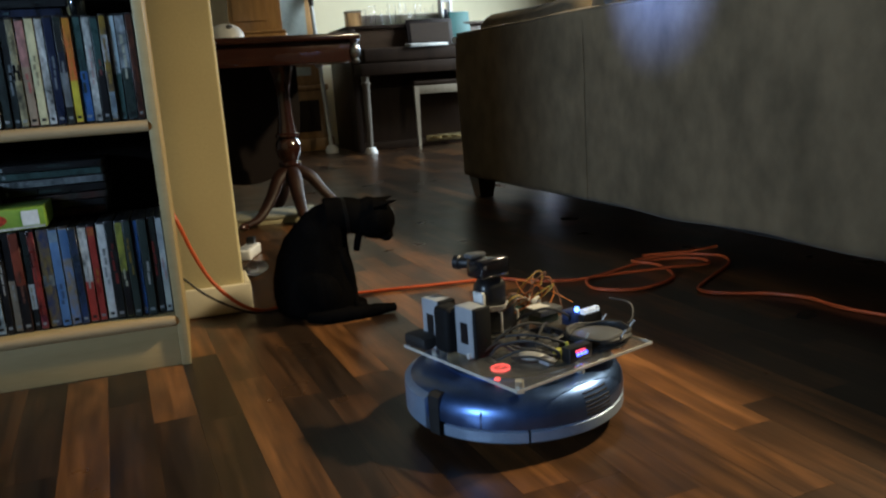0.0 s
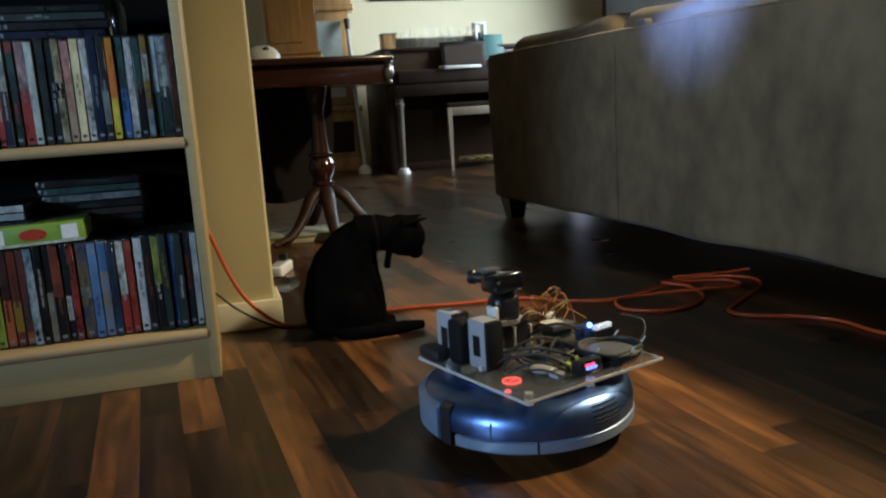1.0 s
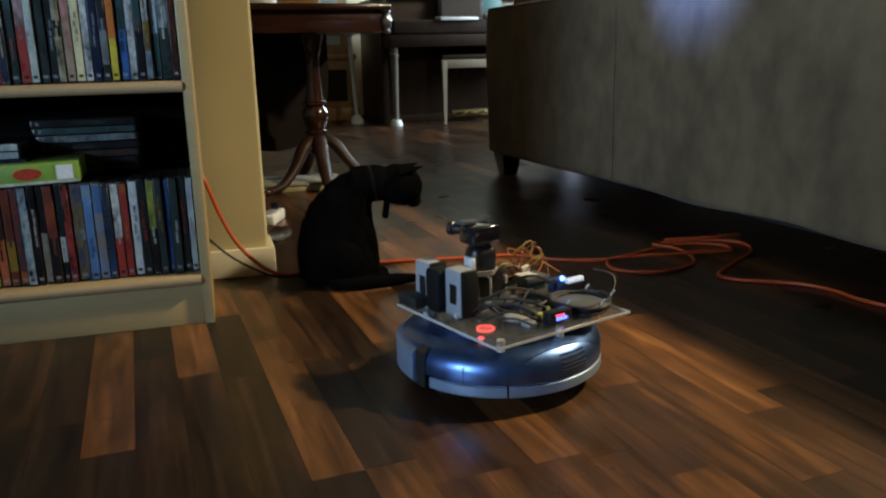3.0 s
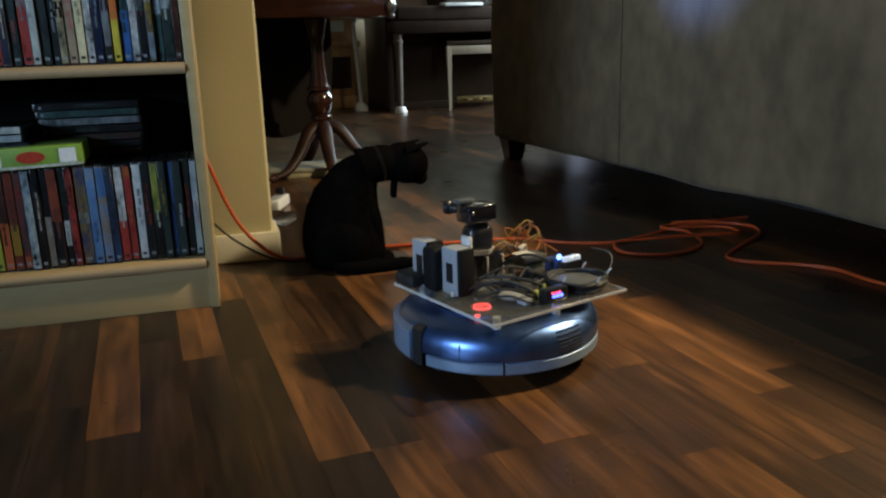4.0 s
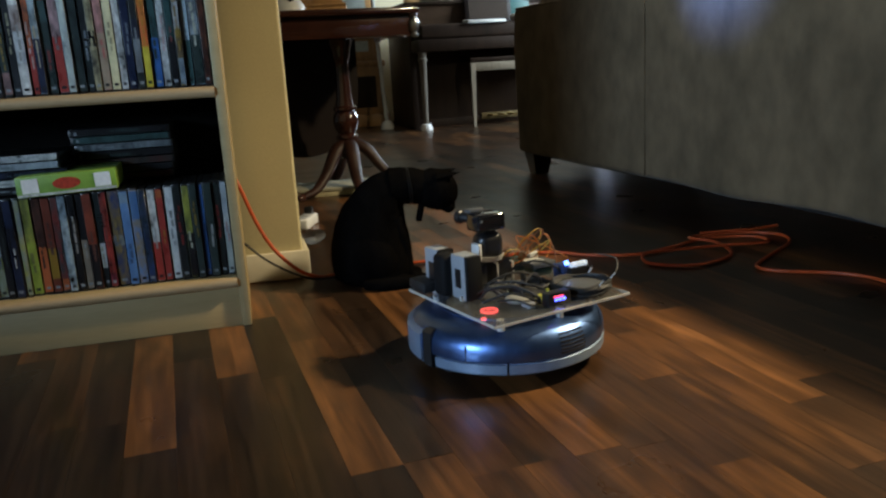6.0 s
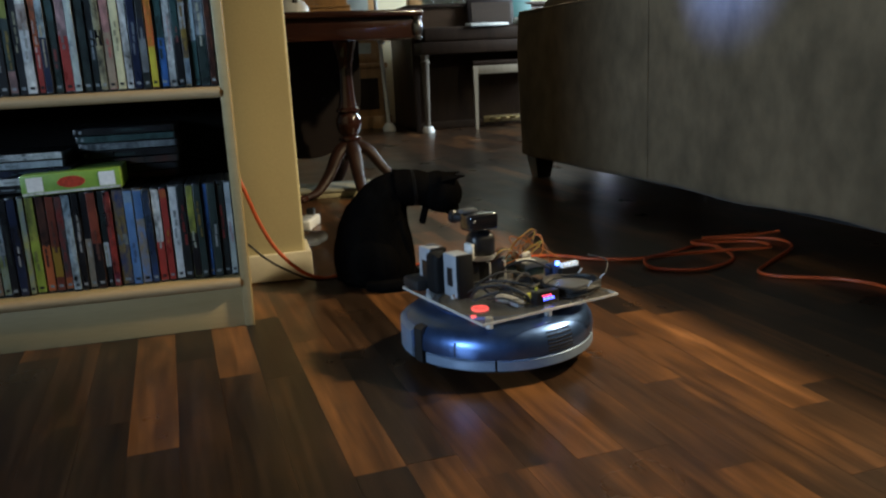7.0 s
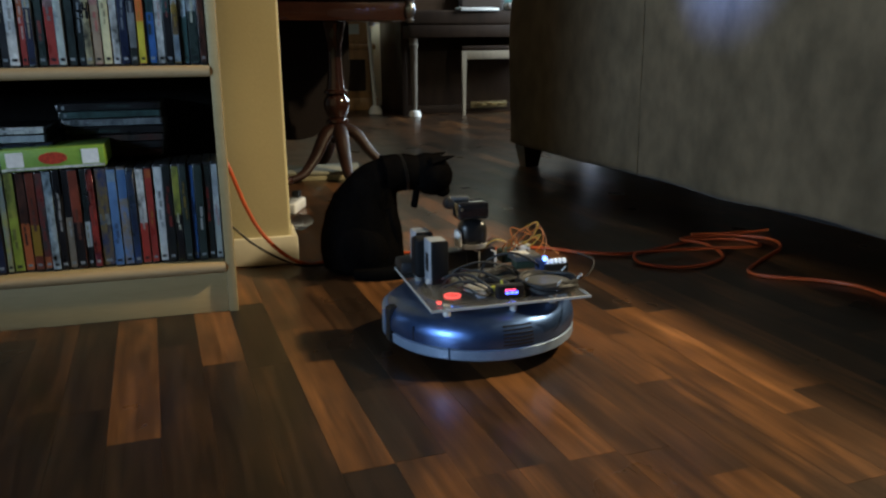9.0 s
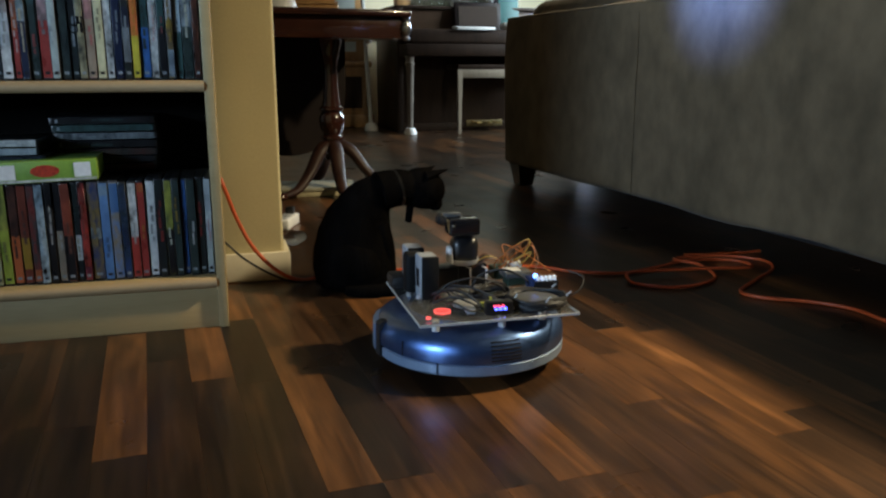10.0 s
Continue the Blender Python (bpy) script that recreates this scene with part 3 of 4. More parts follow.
fv = [leaf.verts.new((x, -0.262, z)) for x, z in arc]
bv = [leaf.verts.new((x, -0.280, z)) for x, z in arc]
leaf.faces.new(fv)
leaf.faces.new(bv[::-1])
for i in range(len(arc)):
    j = (i + 1) % len(arc)
    leaf.faces.new((fv[j], fv[i], bv[i], bv[j]))
bmesh.ops.recalc_face_normals(leaf, faces=leaf.faces)
bmesh.ops.translate(leaf, vec=(0, 0.53, 0), verts=leaf.verts)
# same wood as the top, coloured darker for the shade it hangs in
part("drop_leaf", leaf, CHERRY_DARK_SHADE, table, "hanging rounded leaf", smooth=False)
LEG_CHERRY = surf("dull_darker_cherry", (0.034, 0.013, 0.008), (0.017, 0.006, 0.004), 8, 0.5, spec=0.3)
part("pedestal", bm_lathe([(0.0, 0.13), (0.03, 0.13), (0.036, 0.16), (0.034, 0.205), (0.046, 0.212), (0.046, 0.222), (0.034, 0.228), (0.045, 0.25), (0.052, 0.275), (0.050, 0.30),
                           (0.038, 0.318), (0.048, 0.326), (0.048, 0.334), (0.038, 0.34), (0.032, 0.37), (0.028, 0.42), (0.026, 0.47), (0.029, 0.515), (0.036, 0.53), (0.036, 0.545), (0.05, 0.593), (0.0, 0.593)], 28), CHERRY, table, "turned baluster column")
for a in (-97, -32, 92, 212):
    lg = part("leg", bm_tube([(0.02, 0, 0.19), (0.075, 0, 0.165), (0.135, 0, 0.09), (0.205, 0, 0.032), (0.275, 0, 0.016)], [0.032, 0.030, 0.025, 0.020, 0.015], 12, 6, flat=0.8), LEG_CHERRY, table, "sabre leg")
    lg.rotation_euler = (0, 0, radians(a))
    part("toe_cap", moved(bm_ball((0.026, 0.015, 0.0148), (0.285, 0, 0.0150), 14), pose(0, 0, 0)), CHERRY, lg)

# things on the table
mouse = thing("white_dome", pose(TX - 0.205, TY - 0.10, 0.6965, 0, 0, 20), "small white domed plastic gadget with a dark mark on the table", "gadget")
part("dome", bm_lathe([(0.0, 0), (0.062, 0), (0.066, 0.006), (0.062, 0.026), (0.048, 0.045), (0.026, 0.056), (0.0, 0.059)], 28), WHITE, mouse)
part("mark", bm_ball((0.013, 0.005, 0.009), (-0.01, -0.049, 0.043), 12), BLACK_PL, mouse, "dark printed mark")
wb = thing("wooden_cabinet", pose(TX - 0.055, TY + 0.10, 0.6965, 0, 0, -12), "small honey oak cabinet on the table", "cabinet")
part("base_moulding", bm_box((0.23, 0.15, 0.03), (0, 0, 0.015), 0.008, 3), OAK, wb)
part("carcass", bm_box((0.20, 0.12, 0.36), (0, 0, 0.21), 0.003), OAK, wb)
part("door_panel", bm_box((0.13, 0.008, 0.27), (-0.02, -0.063, 0.21), 0.004), OAK, wb)
part("lower_bead", bm_tube([(-0.112, -0.076, 0.034), (0.112, -0.076, 0.034)], 0.005, 8, 1), OAK, wb)

# ---------------------------------------------------------------- dining room: piano, bench, clock
piano = thing("upright_piano", pose(1.765, 5.60, 0, 0, 0, -2), "dark walnut upright piano against the pale wall", "piano")
PW = 1.45
part("case_side", bm_box((0.045, 0.66, 0.90), (0.0, 0.51, 0.45), 0.004), WALNUT, piano)
part("case_side", bm_box((0.045, 0.66, 0.90), (PW, 0.51, 0.45), 0.004), WALNUT, piano)
part("knee_board", bm_box((PW - 0.047, 0.03, 0.50), (PW / 2, 0.30, 0.31), 0.004), WALNUT, piano)
part("bottom_rail", bm_box((PW - 0.047, 0.04, 0.06), (PW / 2, 0.295, 0.03), 0.004), WALNUT, piano)
part("keybed", bm_box((PW + 0.02, 0.34, 0.085), (PW / 2, 0.15, 0.6025), 0.006), WALNUT, piano)
part("fallboard", bm_box((PW - 0.05, 0.22, 0.106), (PW / 2, 0.14, 0.6985), 0.02, 3), WALNUT, piano)
part("upper_panel", bm_box((PW - 0.047, 0.03, 0.26), (PW / 2, 0.30, 0.77), 0.004), surf("brown_walnut_panel", (0.085, 0.050, 0.030), (0.055, 0.032, 0.019), 3, 0.35, stretch=(1, 6, 6), coat=0.3), piano)
part("lid", bm_box((PW + 0.05, 0.60, 0.024), (PW / 2, 0.55, 0.9125), 0.006), WALNUT, piano)
for x in (0.03, PW - 0.03):
    leg = part("front_leg", bm_lathe([(0.0, 0.028), (0.016, 0.028), (0.018, 0.06), (0.024, 0.30), (0.028, 0.49), (0.036, 0.50), (0.036, 0.512), (0.028, 0.52), (0.034, 0.559), (0.0, 0.559)], 16), surf("pale_grey_leg", (0.16, 0.14, 0.115), None, 10, 0.35, stretch=(4, 4, 0.6), coat=0.3), piano, "tapered turned front leg in a paler grey than the case")
    leg.location = (x, 0.03, 0)
    part("caster_cup", bm_lathe([(0.0, 0), (0.045, 0), (0.048, 0.012), (0.034, 0.045), (0.0, 0.05)], 20), WHITE, leg, "white caster cup")
for x in (0.62, 0.70, 0.78):
    part("pedal", bm_box((0.045, 0.13, 0.012), (x, 0.22, 0.062), 0.005, 3), BRASS, piano, "brass pedal")
part("pedal_plate", bm_box((0.30, 0.006, 0.05), (0.70, 0.2705, 0.055), 0.002), surf("dull_brass", (0.22, 0.17, 0.08), None, 30, 0.5, metal=0.6), piano, "worn brass pedal plate")

bench = thing("piano_bench", pose(2.17, 5.60, 0, 0, 0, -3), "dark topped piano bench with pale legs", "bench")
part("seat", bm_box((0.80, 0.36, 0.035), (0.38, 0.17, 0.4825), 0.01, 3), WALNUT, bench)
part("apron", bm_box((0.74, 0.02, 0.06), (0.38, 0.0, 0.434), 0.003), PALE_WOOD, bench)
part("apron", bm_box((0.74, 0.02, 0.06), (0.38, 0.33, 0.434), 0.003), WALNUT, bench)
for x in (0.0, 0.76):
    for y in (0.0, 0.33):
        part("leg", bm_lathe([(0.0, 0.0), (0.014, 0.0), (0.026, 0.4645), (0.0, 0.4645)], 4, 45, 405), PALE_WOOD, bench).location = (x, y, 0)

clock = thing("grandfather_clock", pose(1.53, 6.56, 0, 0, 0, -12), "honey oak longcase clock with a glazed hood", "clock")
part("plinth", bm_box((0.46, 0.28, 0.10), (0, 0, 0.05), 0.008), OAK, clock)
part("base", bm_box((0.40, 0.24, 0.38), (0, 0, 0.29), 0.006), OAK, clock)
part("base_panel", bm_box((0.27, 0.012, 0.25), (0, -0.126, 0.28), 0.005), WALNUT, clock, "recessed darker panel")
part("waist_moulding", bm_box((0.44, 0.27, 0.045), (0, 0, 0.5025), 0.014, 3), OAK, clock)
part("trunk", bm_box((0.32, 0.20, 0.75), (0, 0, 0.90), 0.005), OAK, clock)
td = part("trunk_door", bm_box((0.26, 0.014, 0.70), (0, -0.107, 0.90), 0.004), OAK, clock, "glazed trunk door")
# opaque pale colour painted in place of the wall's reflection
part("door_glass", bm_box((0.19, 0.004, 0.60), (0, -0.1165, 0.90)), surf("pale_reflection_glass", (0.62, 0.68, 0.63), (0.48, 0.53, 0.49), 6, 0.2, coat=0.6), td, "glass with its pale reflection put in as colour", smooth=False)
part("hood_moulding", bm_box((0.42, 0.26, 0.05), (0, 0, 1.30), 0.014, 3), OAK, clock)
hood = part("hood", bm_box((0.38, 0.23, 0.44), (0, 0, 1.545), 0.006), OAK, clock)
part("dial", bm_lathe([(0.0, 0), (0.13, 0), (0.128, 0.006), (0.0, 0.006)], 32), BRASS, hood, "brass dial").matrix_local = pose(0, -0.116, 1.55, 90, 0, 0)

pole = thing("leaning_pole", pose(1.607, 6.04, 0), "tall slim white pole with a dark knob leaning by the clock", "pole")
part("shaft", bm_tube([(0.0, 0.0, 0.05), (0.03, 0.32, 1.12)], 0.0155, 12, 1), surf("white_enamel", (0.66, 0.67, 0.64), None, 10, 0.3, coat=0.4), pole)
part("grip", bm_tube([(0.03, 0.32, 1.1205), (0.034, 0.345, 1.20)], [0.018, 0.024], 12, 2), ESPRESSO, pole, "dark rounded knob")
part("collar", bm_tube([(0.004, 0.045, 0.17), (0.006, 0.066, 0.24)], 0.019, 12, 1), ESPRESSO, pole)
part("foot", bm_lathe([(0.0, 0), (0.05, 0), (0.05, 0.03), (0.03, 0.06), (0.0, 0.065)], 18), WHITE, pole)

# things on the piano
PIANO = pose(1.765, 5.60, 0, 0, 0, -2)
book = thing("music_book", PIANO @ pose(0.53, 0.07, 0.7522, 4, 0, 3), "open white music book on the closed fallboard", "book")
part("page_block", bm_box((0.30, 0.12, 0.018), (0, 0, 0.009), 0.004), PAPER, book)
part("cover", bm_box((0.31, 0.125, 0.003), (0, 0, -0.0018)), tint(GREY), book, smooth=False)
cl2 = solid("folded_cloth", rough_up(bm_box((0.17, 0.12, 0.05), (0, 0, 0.025), 0.022, 4), 0.006, 30), PAPER, PIANO @ pose(0.84, 0.08, 0.7525), "crumpled white cloth on the fallboard", "cloth")
tf = solid("teal_folder", bm_box((0.17, 0.02, 0.25), (0, 0, 0.125), 0.003), TEAL, PIANO @ pose(0.88, 0.235, 0.7522, -8, 0, 4), "teal card folder leaning on the piano", "folder")
fr = thing("photo_frame", PIANO @ pose(0.62, 0.215, 0.7522, -9, 0, 0), "dark wooden framed picture standing on the piano", "picture frame")
part("frame", bm_box((0.37, 0.02, 0.205), (0, 0, 0.1025), 0.005), CHERRY_DARK_SHADE, fr)
part("picture", bm_box((0.31, 0.003, 0.145), (0, -0.0115, 0.1025)), surf("dark_print", (0.035, 0.022, 0.014), None, 30, 0.7, spec=0.2), fr, smooth=False)

gl_r = random.Random(3)


def tumbler(m, h, r):
    g = solid("drinking_glass", bm_lathe([(0.0, 0.0), (r * 0.72, 0.0), (r, h), (r - 0.002, h), (r * 0.72 - 0.002, 0.006), (0.0, 0.006)], 18), GLASS, m, "clear drinking glass on top of the piano", "glass", "glasses on the piano")
    return g


for i in range(9):
    tumbler(PIANO @ pose(0.13 + i * 0.075 + gl_r.uniform(-0.01, 0.01), 0.30 + gl_r.uniform(-0.03, 0.05), 0.9252), gl_r.choice((0.10, 0.12, 0.15)), gl_r.uniform(0.028, 0.036))
jar = thing("wooden_box", PIANO @ pose(0.06, 0.34, 0.9252), "small pale wooden box on top of the piano", "box")
part("box_body", bm_box((0.11, 0.09, 0.10), (0, 0, 0.05), 0.004), OAK, jar)
part("box_lid", bm_box((0.116, 0.096, 0.014), (0, 0, 0.1075), 0.004), PALE_WOOD, jar)
tray = solid("mirror_tray", bm_box((0.66, 0.16, 0.08), (0, 0, 0.04), 0.004), PALE_WOOD, PIANO @ pose(0.45, 0.45, 0.9252), "pale wooden tray behind the glasses", "tray")
cd = thing("white_lantern", PIANO @ pose(0.80, 0.34, 0.9252), "white square lantern with a dark opening", "lantern")
for x in (-0.035, 0.035):
    part("post", bm_box((0.02, 0.07, 0.15), (x, 0, 0.085), 0.003), WHITE, cd)
part("lantern_base", bm_box((0.10, 0.08, 0.01), (0, 0, 0.005), 0.002), WHITE, cd)
part("lantern_top", bm_box((0.10, 0.08, 0.014), (0, 0, 0.1675), 0.003), WHITE, cd)
part("candle", bm_cyl(0.018, 0.0105, 0.10, 18), tint(NAVY), cd)
pic = thing("wall_picture", pose(2.42, 6.885, 1.40), "dark framed wide picture on the pale wall", "picture")
part("frame", bm_box((0.88, 0.03, 0.42), (0, 0, 0.21), 0.006), ESPRESSO, pic)
part("canvas", bm_box((0.78, 0.004, 0.32), (0, -0.0175, 0.21)), tint((0.10, 0.12, 0.13)), pic, smooth=False)

# ---------------------------------------------------------------- floor clutter and cords
adp = thing("power_adapter", pose(0.385, 2.50, 0, 0, 0, -25), "white power strip on the floor by the wall end", "power strip")
part("housing", bm_box((0.048, 0.13, 0.034), (0, 0, 0.017), 0.006, 3), WHITE, adp)
for y in (-0.045, 0.0, 0.045):
    part("socket", bm_box((0.028, 0.026, 0.003), (0, y * 0.9, 0.0345), 0.001), GREY_PL, adp)
part("plug", bm_box((0.026, 0.026, 0.022), (0, 0.0405, 0.047), 0.005), BLACK_PL, adp)
bx = thing("flat_box", pose(0.60, 3.16, 0, 0, 0, -10), "shallow pale card box under the table", "box")
part("box_body", bm_box((0.30, 0.22, 0.022), (0, 0, 0.011), 0.003), surf("manila_card", (0.46, 0.40, 0.24), None, 14, 0.8), bx)
part("box_lid", bm_box((0.31, 0.23, 0.010), (0.005, 0, 0.0275), 0.002), surf("grey_card", (0.30, 0.28, 0.20), None, 14, 0.8), bx)
pp = solid("plastic_bag", rough_up(bm_ball((0.034, 0.034, 0.020), (0, 0, 0.023), 24), 0.008, 40, 3), clear("thin_plastic", (0.55, 0.58, 0.62), 0.4, 1.12), pose(0.36, 2.22, 0), "crumpled clear plastic bag by the wall end", "bag")

cord = thing("extension_cord", pose(0, 0, 0), "bright orange extension cord coiled loosely on the floor", "cord")
CORD = [(0.120, 1.84, 0.285), (0.137, 1.80, 0.255), (0.168, 1.795, 0.162), (0.201, 1.79, 0.095), (0.250, 1.79, 0.040), (0.301, 1.80, 0.012), (0.36, 1.83, 0.0052), (0.52, 1.84, 0.0052), (0.70, 1.80, 0.0052),
        (0.875, 1.755, 0.0052), (0.951, 1.675, 0.0052), (1.05, 1.62, 0.0052), (1.16, 1.64, 0.0052), (1.30, 1.675, 0.0052), (1.40, 1.63, 0.0052), (1.39, 1.56, 0.0058), (1.26, 1.56, 0.014), (1.14, 1.585, 0.013), (1.05, 1.585, 0.0145),
        (1.030, 1.53, 0.0052), (1.10, 1.468, 0.0052), (1.20, 1.482, 0.0052), (1.255, 1.53, 0.0056), (1.262, 1.60, 0.014), (1.235, 1.66, 0.0145), (1.285, 1.705, 0.0052), (1.40, 1.69, 0.0052), (1.47, 1.61, 0.0052), (1.43, 1.53, 0.0052), (1.31, 1.455, 0.0052),
        (1.215, 1.39, 0.0052), (1.225, 1.335, 0.0052), (1.305, 1.27, 0.0052), (1.345, 1.20, 0.0052), (1.345, 1.10, 0.0052), (1.40, 0.95, 0.0052), (1.47, 0.80, 0.0052)]
part("cable", bm_tube(CORD, 0.0044, 10, 7), ORANGE, cord)
part("cable_end", bm_tube([(1.315, 1.73, 0.0052), (1.40, 1.71, 0.0052), (1.47, 1.70, 0.0052), (1.54, 1.70, 0.0052)], 0.0044, 10, 7), ORANGE, cord)
blk = thing("black_cord", pose(0, 0, 0), "thin black cord hanging beside the orange one", "cord")
part("cable", bm_tube([(0.12, 1.83, 0.125), (0.142, 1.80, 0.110), (0.180, 1.795, 0.072), (0.235, 1.79, 0.034), (0.285, 1.79, 0.012), (0.35, 1.815, 0.0032), (0.45, 1.86, 0.0032)], 0.0027, 8, 6), RUBBER, blk)

# ---------------------------------------------------------------- cat, local x forward
cat = thing("cat", pose(0.425, 1.735, 0, 0, 0, -12), "small black cat sitting on the floor with a collar and tag", "cat")


def loft(sections, seg=28):
    """sections: centre x, centre z, radius along x, radius along y, tilt in degrees."""
    b = bmesh.new()
    rings = []
    for cx, cz, rx, ry, tilt in sections:
        c, s = math.cos(radians(tilt)), math.sin(radians(tilt))
        rings.append([b.verts.new((cx + rx * math.cos(2 * math.pi * j / seg) * c, ry * math.sin(2 * math.pi * j / seg), cz + rx * math.cos(2 * math.pi * j / seg) * s)) for j in range(seg)])
    for lo, hi in zip(rings, rings[1:]):
        for j in range(seg):
            b.faces.new((lo[j], lo[(j + 1) % seg], hi[(j + 1) % seg], hi[j]))
    b.faces.new(rings[0][::-1])
    b.faces.new(rings[-1])
    bmesh.ops.subdivide_edges(b, edges=b.edges[:], cuts=1, smooth=1.0)
    bmesh.ops.recalc_face_normals(b, faces=b.faces)
    return b


def coat_of_fur(src, count, length, seed):
    """Short tapered tufts lying back along a body's surface; the given mesh stays as it is."""
    r = random.Random(seed)
    src.normal_update()
    faces = [f for f in src.faces if f.calc_area() > 1e-9]
    picks = r.choices(faces, [f.calc_area() for f in faces], k=count)
    vs, fs = [], []
    for f in picks:
        a, b, c = (v.co for v in r.sample(list(f.verts), 3))
        u, w = sorted((r.random(), r.random()))
        p = a * u + b * (w - u) + c * (1 - w)
        n = f.normal
        d = (n * 0.55 + Vector((-0.35, 0, -0.75)) + Vector((r.uniform(-0.3, 0.3), r.uniform(-0.3, 0.3), r.uniform(-0.3, 0.3)))).normalized()
        t = n.cross(d)
        if t.length < 1e-4:
            continue
        t = t.normalized() * 0.0007
        k, ln = len(vs), length * r.uniform(0.5, 1.2)
        q = p - n * 0.0006
        vs += [q - t, q + t, p + d * ln]
        fs.append((k, k + 1, k + 2))
    out = bmesh.new()
    made = [out.verts.new(v) for v in vs]
    for f in fs:
        out.faces.new([made[i] for i in f])
    return out


part("shoulder", rough_up(bm_ball((0.038, 0.040, 0.036), (0.046, 0, 0.224), 22, pose(0, 0, 0, 0, -20, 0)), 0.002, 50), FUR, cat)
body_bm = rough_up(loft([(-0.004, 0.002, 0.072, 0.055, 0), (-0.006, 0.018, 0.090, 0.070, 0), (-0.008, 0.05, 0.094, 0.073, 0), (-0.010, 0.09, 0.090, 0.070, -4), (-0.006, 0.13, 0.083, 0.063, -8),
                            (0.004, 0.165, 0.073, 0.056, -14), (0.020, 0.197, 0.058, 0.050, -24), (0.040, 0.220, 0.046, 0.044, -36), (0.058, 0.236, 0.030, 0.032, -52)]), 0.003, 40)
tagged(part("fur_coat", coat_of_fur(body_bm, 5000, 0.008, 5), FUR, cat, smooth=False), kind="stuff")
part("body", body_bm, FUR, cat)
for s in (-1, 1):
    part("thigh", rough_up(bm_ball((0.062, 0.028, 0.058), (-0.012, s * 0.052, 0.062), 22, pose(0, 0, 0, 0, 25, 0)), 0.002, 50, s), FUR, cat)
    part("hind_paw", rough_up(bm_ball((0.036, 0.015, 0.0125), (0.050, s * 0.048, 0.0125), 14), 0.001, 60), FUR, cat)
    part("front_leg", rough_up(bm_tube([(0.046, s * 0.020, 0.150), (0.062, s * 0.021, 0.10), (0.070, s * 0.021, 0.055), (0.076, s * 0.021, 0.018)], [0.026, 0.020, 0.0135, 0.0125], 14, 6), 0.0015, 60), FUR, cat)
    part("front_paw", rough_up(bm_ball((0.022, 0.0145, 0.012), (0.086, s * 0.021, 0.012), 14), 0.001, 60), FUR, cat)
tail = part("tail", rough_up(bm_tube([(-0.03, -0.075, 0.014), (0.01, -0.086, 0.013), (0.07, -0.080, 0.013), (0.12, -0.066, 0.013), (0.165, -0.058, 0.0125)], [0.011, 0.0145, 0.015, 0.014, 0.009], 14, 6), 0.0015, 60), FUR, cat)
# the neck and head turn together about the shoulder
head_bm = rough_up(bm_ball((0.054, 0.048, 0.047), (0.084, 0, 0.004), 26, pose(0, 0, 0, 0, 12, 0), bm_tube([(-0.02, 0, -0.012), (0.02, 0, 0.0), (0.07, 0, 0.004)], [0.046, 0.042, 0.036], 18, 6)), 0.002, 50)
head_fur = coat_of_fur(head_bm, 2200, 0.006, 6)
head = part("head", head_bm, FUR, cat)
tagged(part("head_fur", head_fur, FUR, head, smooth=False), kind="stuff")
part("muzzle", bm_ball((0.024, 0.023, 0.019), (0.116, 0, -0.024), 16, pose(0, 0, 0, 0, 40, 0)), FUR, head)
part("nose", bm_ball((0.004, 0.005, 0.0035), (0.1365, 0, -0.030), 10), BLACK_PL, head)
for s in (-1, 1):
    ear = bmesh.new()
    bmesh.ops.create_cone(ear, cap_ends=True, segments=12, radius1=0.024, radius2=0.0016, depth=0.052)
    bmesh.ops.scale(ear, vec=(0.5, 1, 1), verts=ear.verts)
    bmesh.ops.transform(ear, matrix=pose(0.103, s * 0.030, 0.045, -s * 14, 66, 0), verts=ear.verts)
    part("ear", ear, FUR, head)
    part("eye", bm_ball((0.004, 0.006, 0.006), (0.122, s * 0.021, 0.004), 10), surf("cat_eye", (0.06, 0.07, 0.02), None, 60, 0.1), head)
collar = part("collar", moved(bm_lathe([(0.0415, -0.0035), (0.0432, -0.003), (0.0432, 0.003), (0.0415, 0.0035)], 28), pose(0.022, 0, 0.0, 0, 70, 0)), surf("collar_band", (0.020, 0.019, 0.018), None, 80, 0.35, metal=0.7), head, "pale reflective collar")
tag = part("tag", bm_box((0.014, 0.018, 0.042), (0.060, 0, -0.056), 0.004, 2), FUR, head, "dark hanging collar tag")
HEAD_AT = (0.066, 0, 0.217)
head.location = HEAD_AT

# ---------------------------------------------------------------- robot, local y forward, origin on the floor below its centre
# the cool light's blue is put into the shell and skirt colours
SHELL = surf("gunmetal_blue_highlight", (0.125, 0.225, 0.50), (0.10, 0.18, 0.40), 40, 0.33, metal=0.92, coat=0.15, fine=12)
SILVER = surf("silver_blue_tint", (0.27, 0.36, 0.50), (0.22, 0.30, 0.43), 40, 0.4, metal=0.4, coat=0.2)
ACRYL = surf("hazy_acrylic_edge", (0.62, 0.60, 0.55), None, 20, 0.3)
PLATE = bpy.data.materials.new("acrylic_sheet")
PLATE.use_nodes = True
pn = PLATE.node_tree
haze, seen, gloss = pn.nodes.new("ShaderNodeBsdfDiffuse"), pn.nodes.new("ShaderNodeBsdfTransparent"), pn.nodes.new("ShaderNodeBsdfGlossy")
haze.inputs[0].default_value, seen.inputs[0].default_value = (0.5, 0.5, 0.48, 1), (0.9, 0.9, 0.88, 1)
gloss.inputs["Roughness"].default_value = 0.12
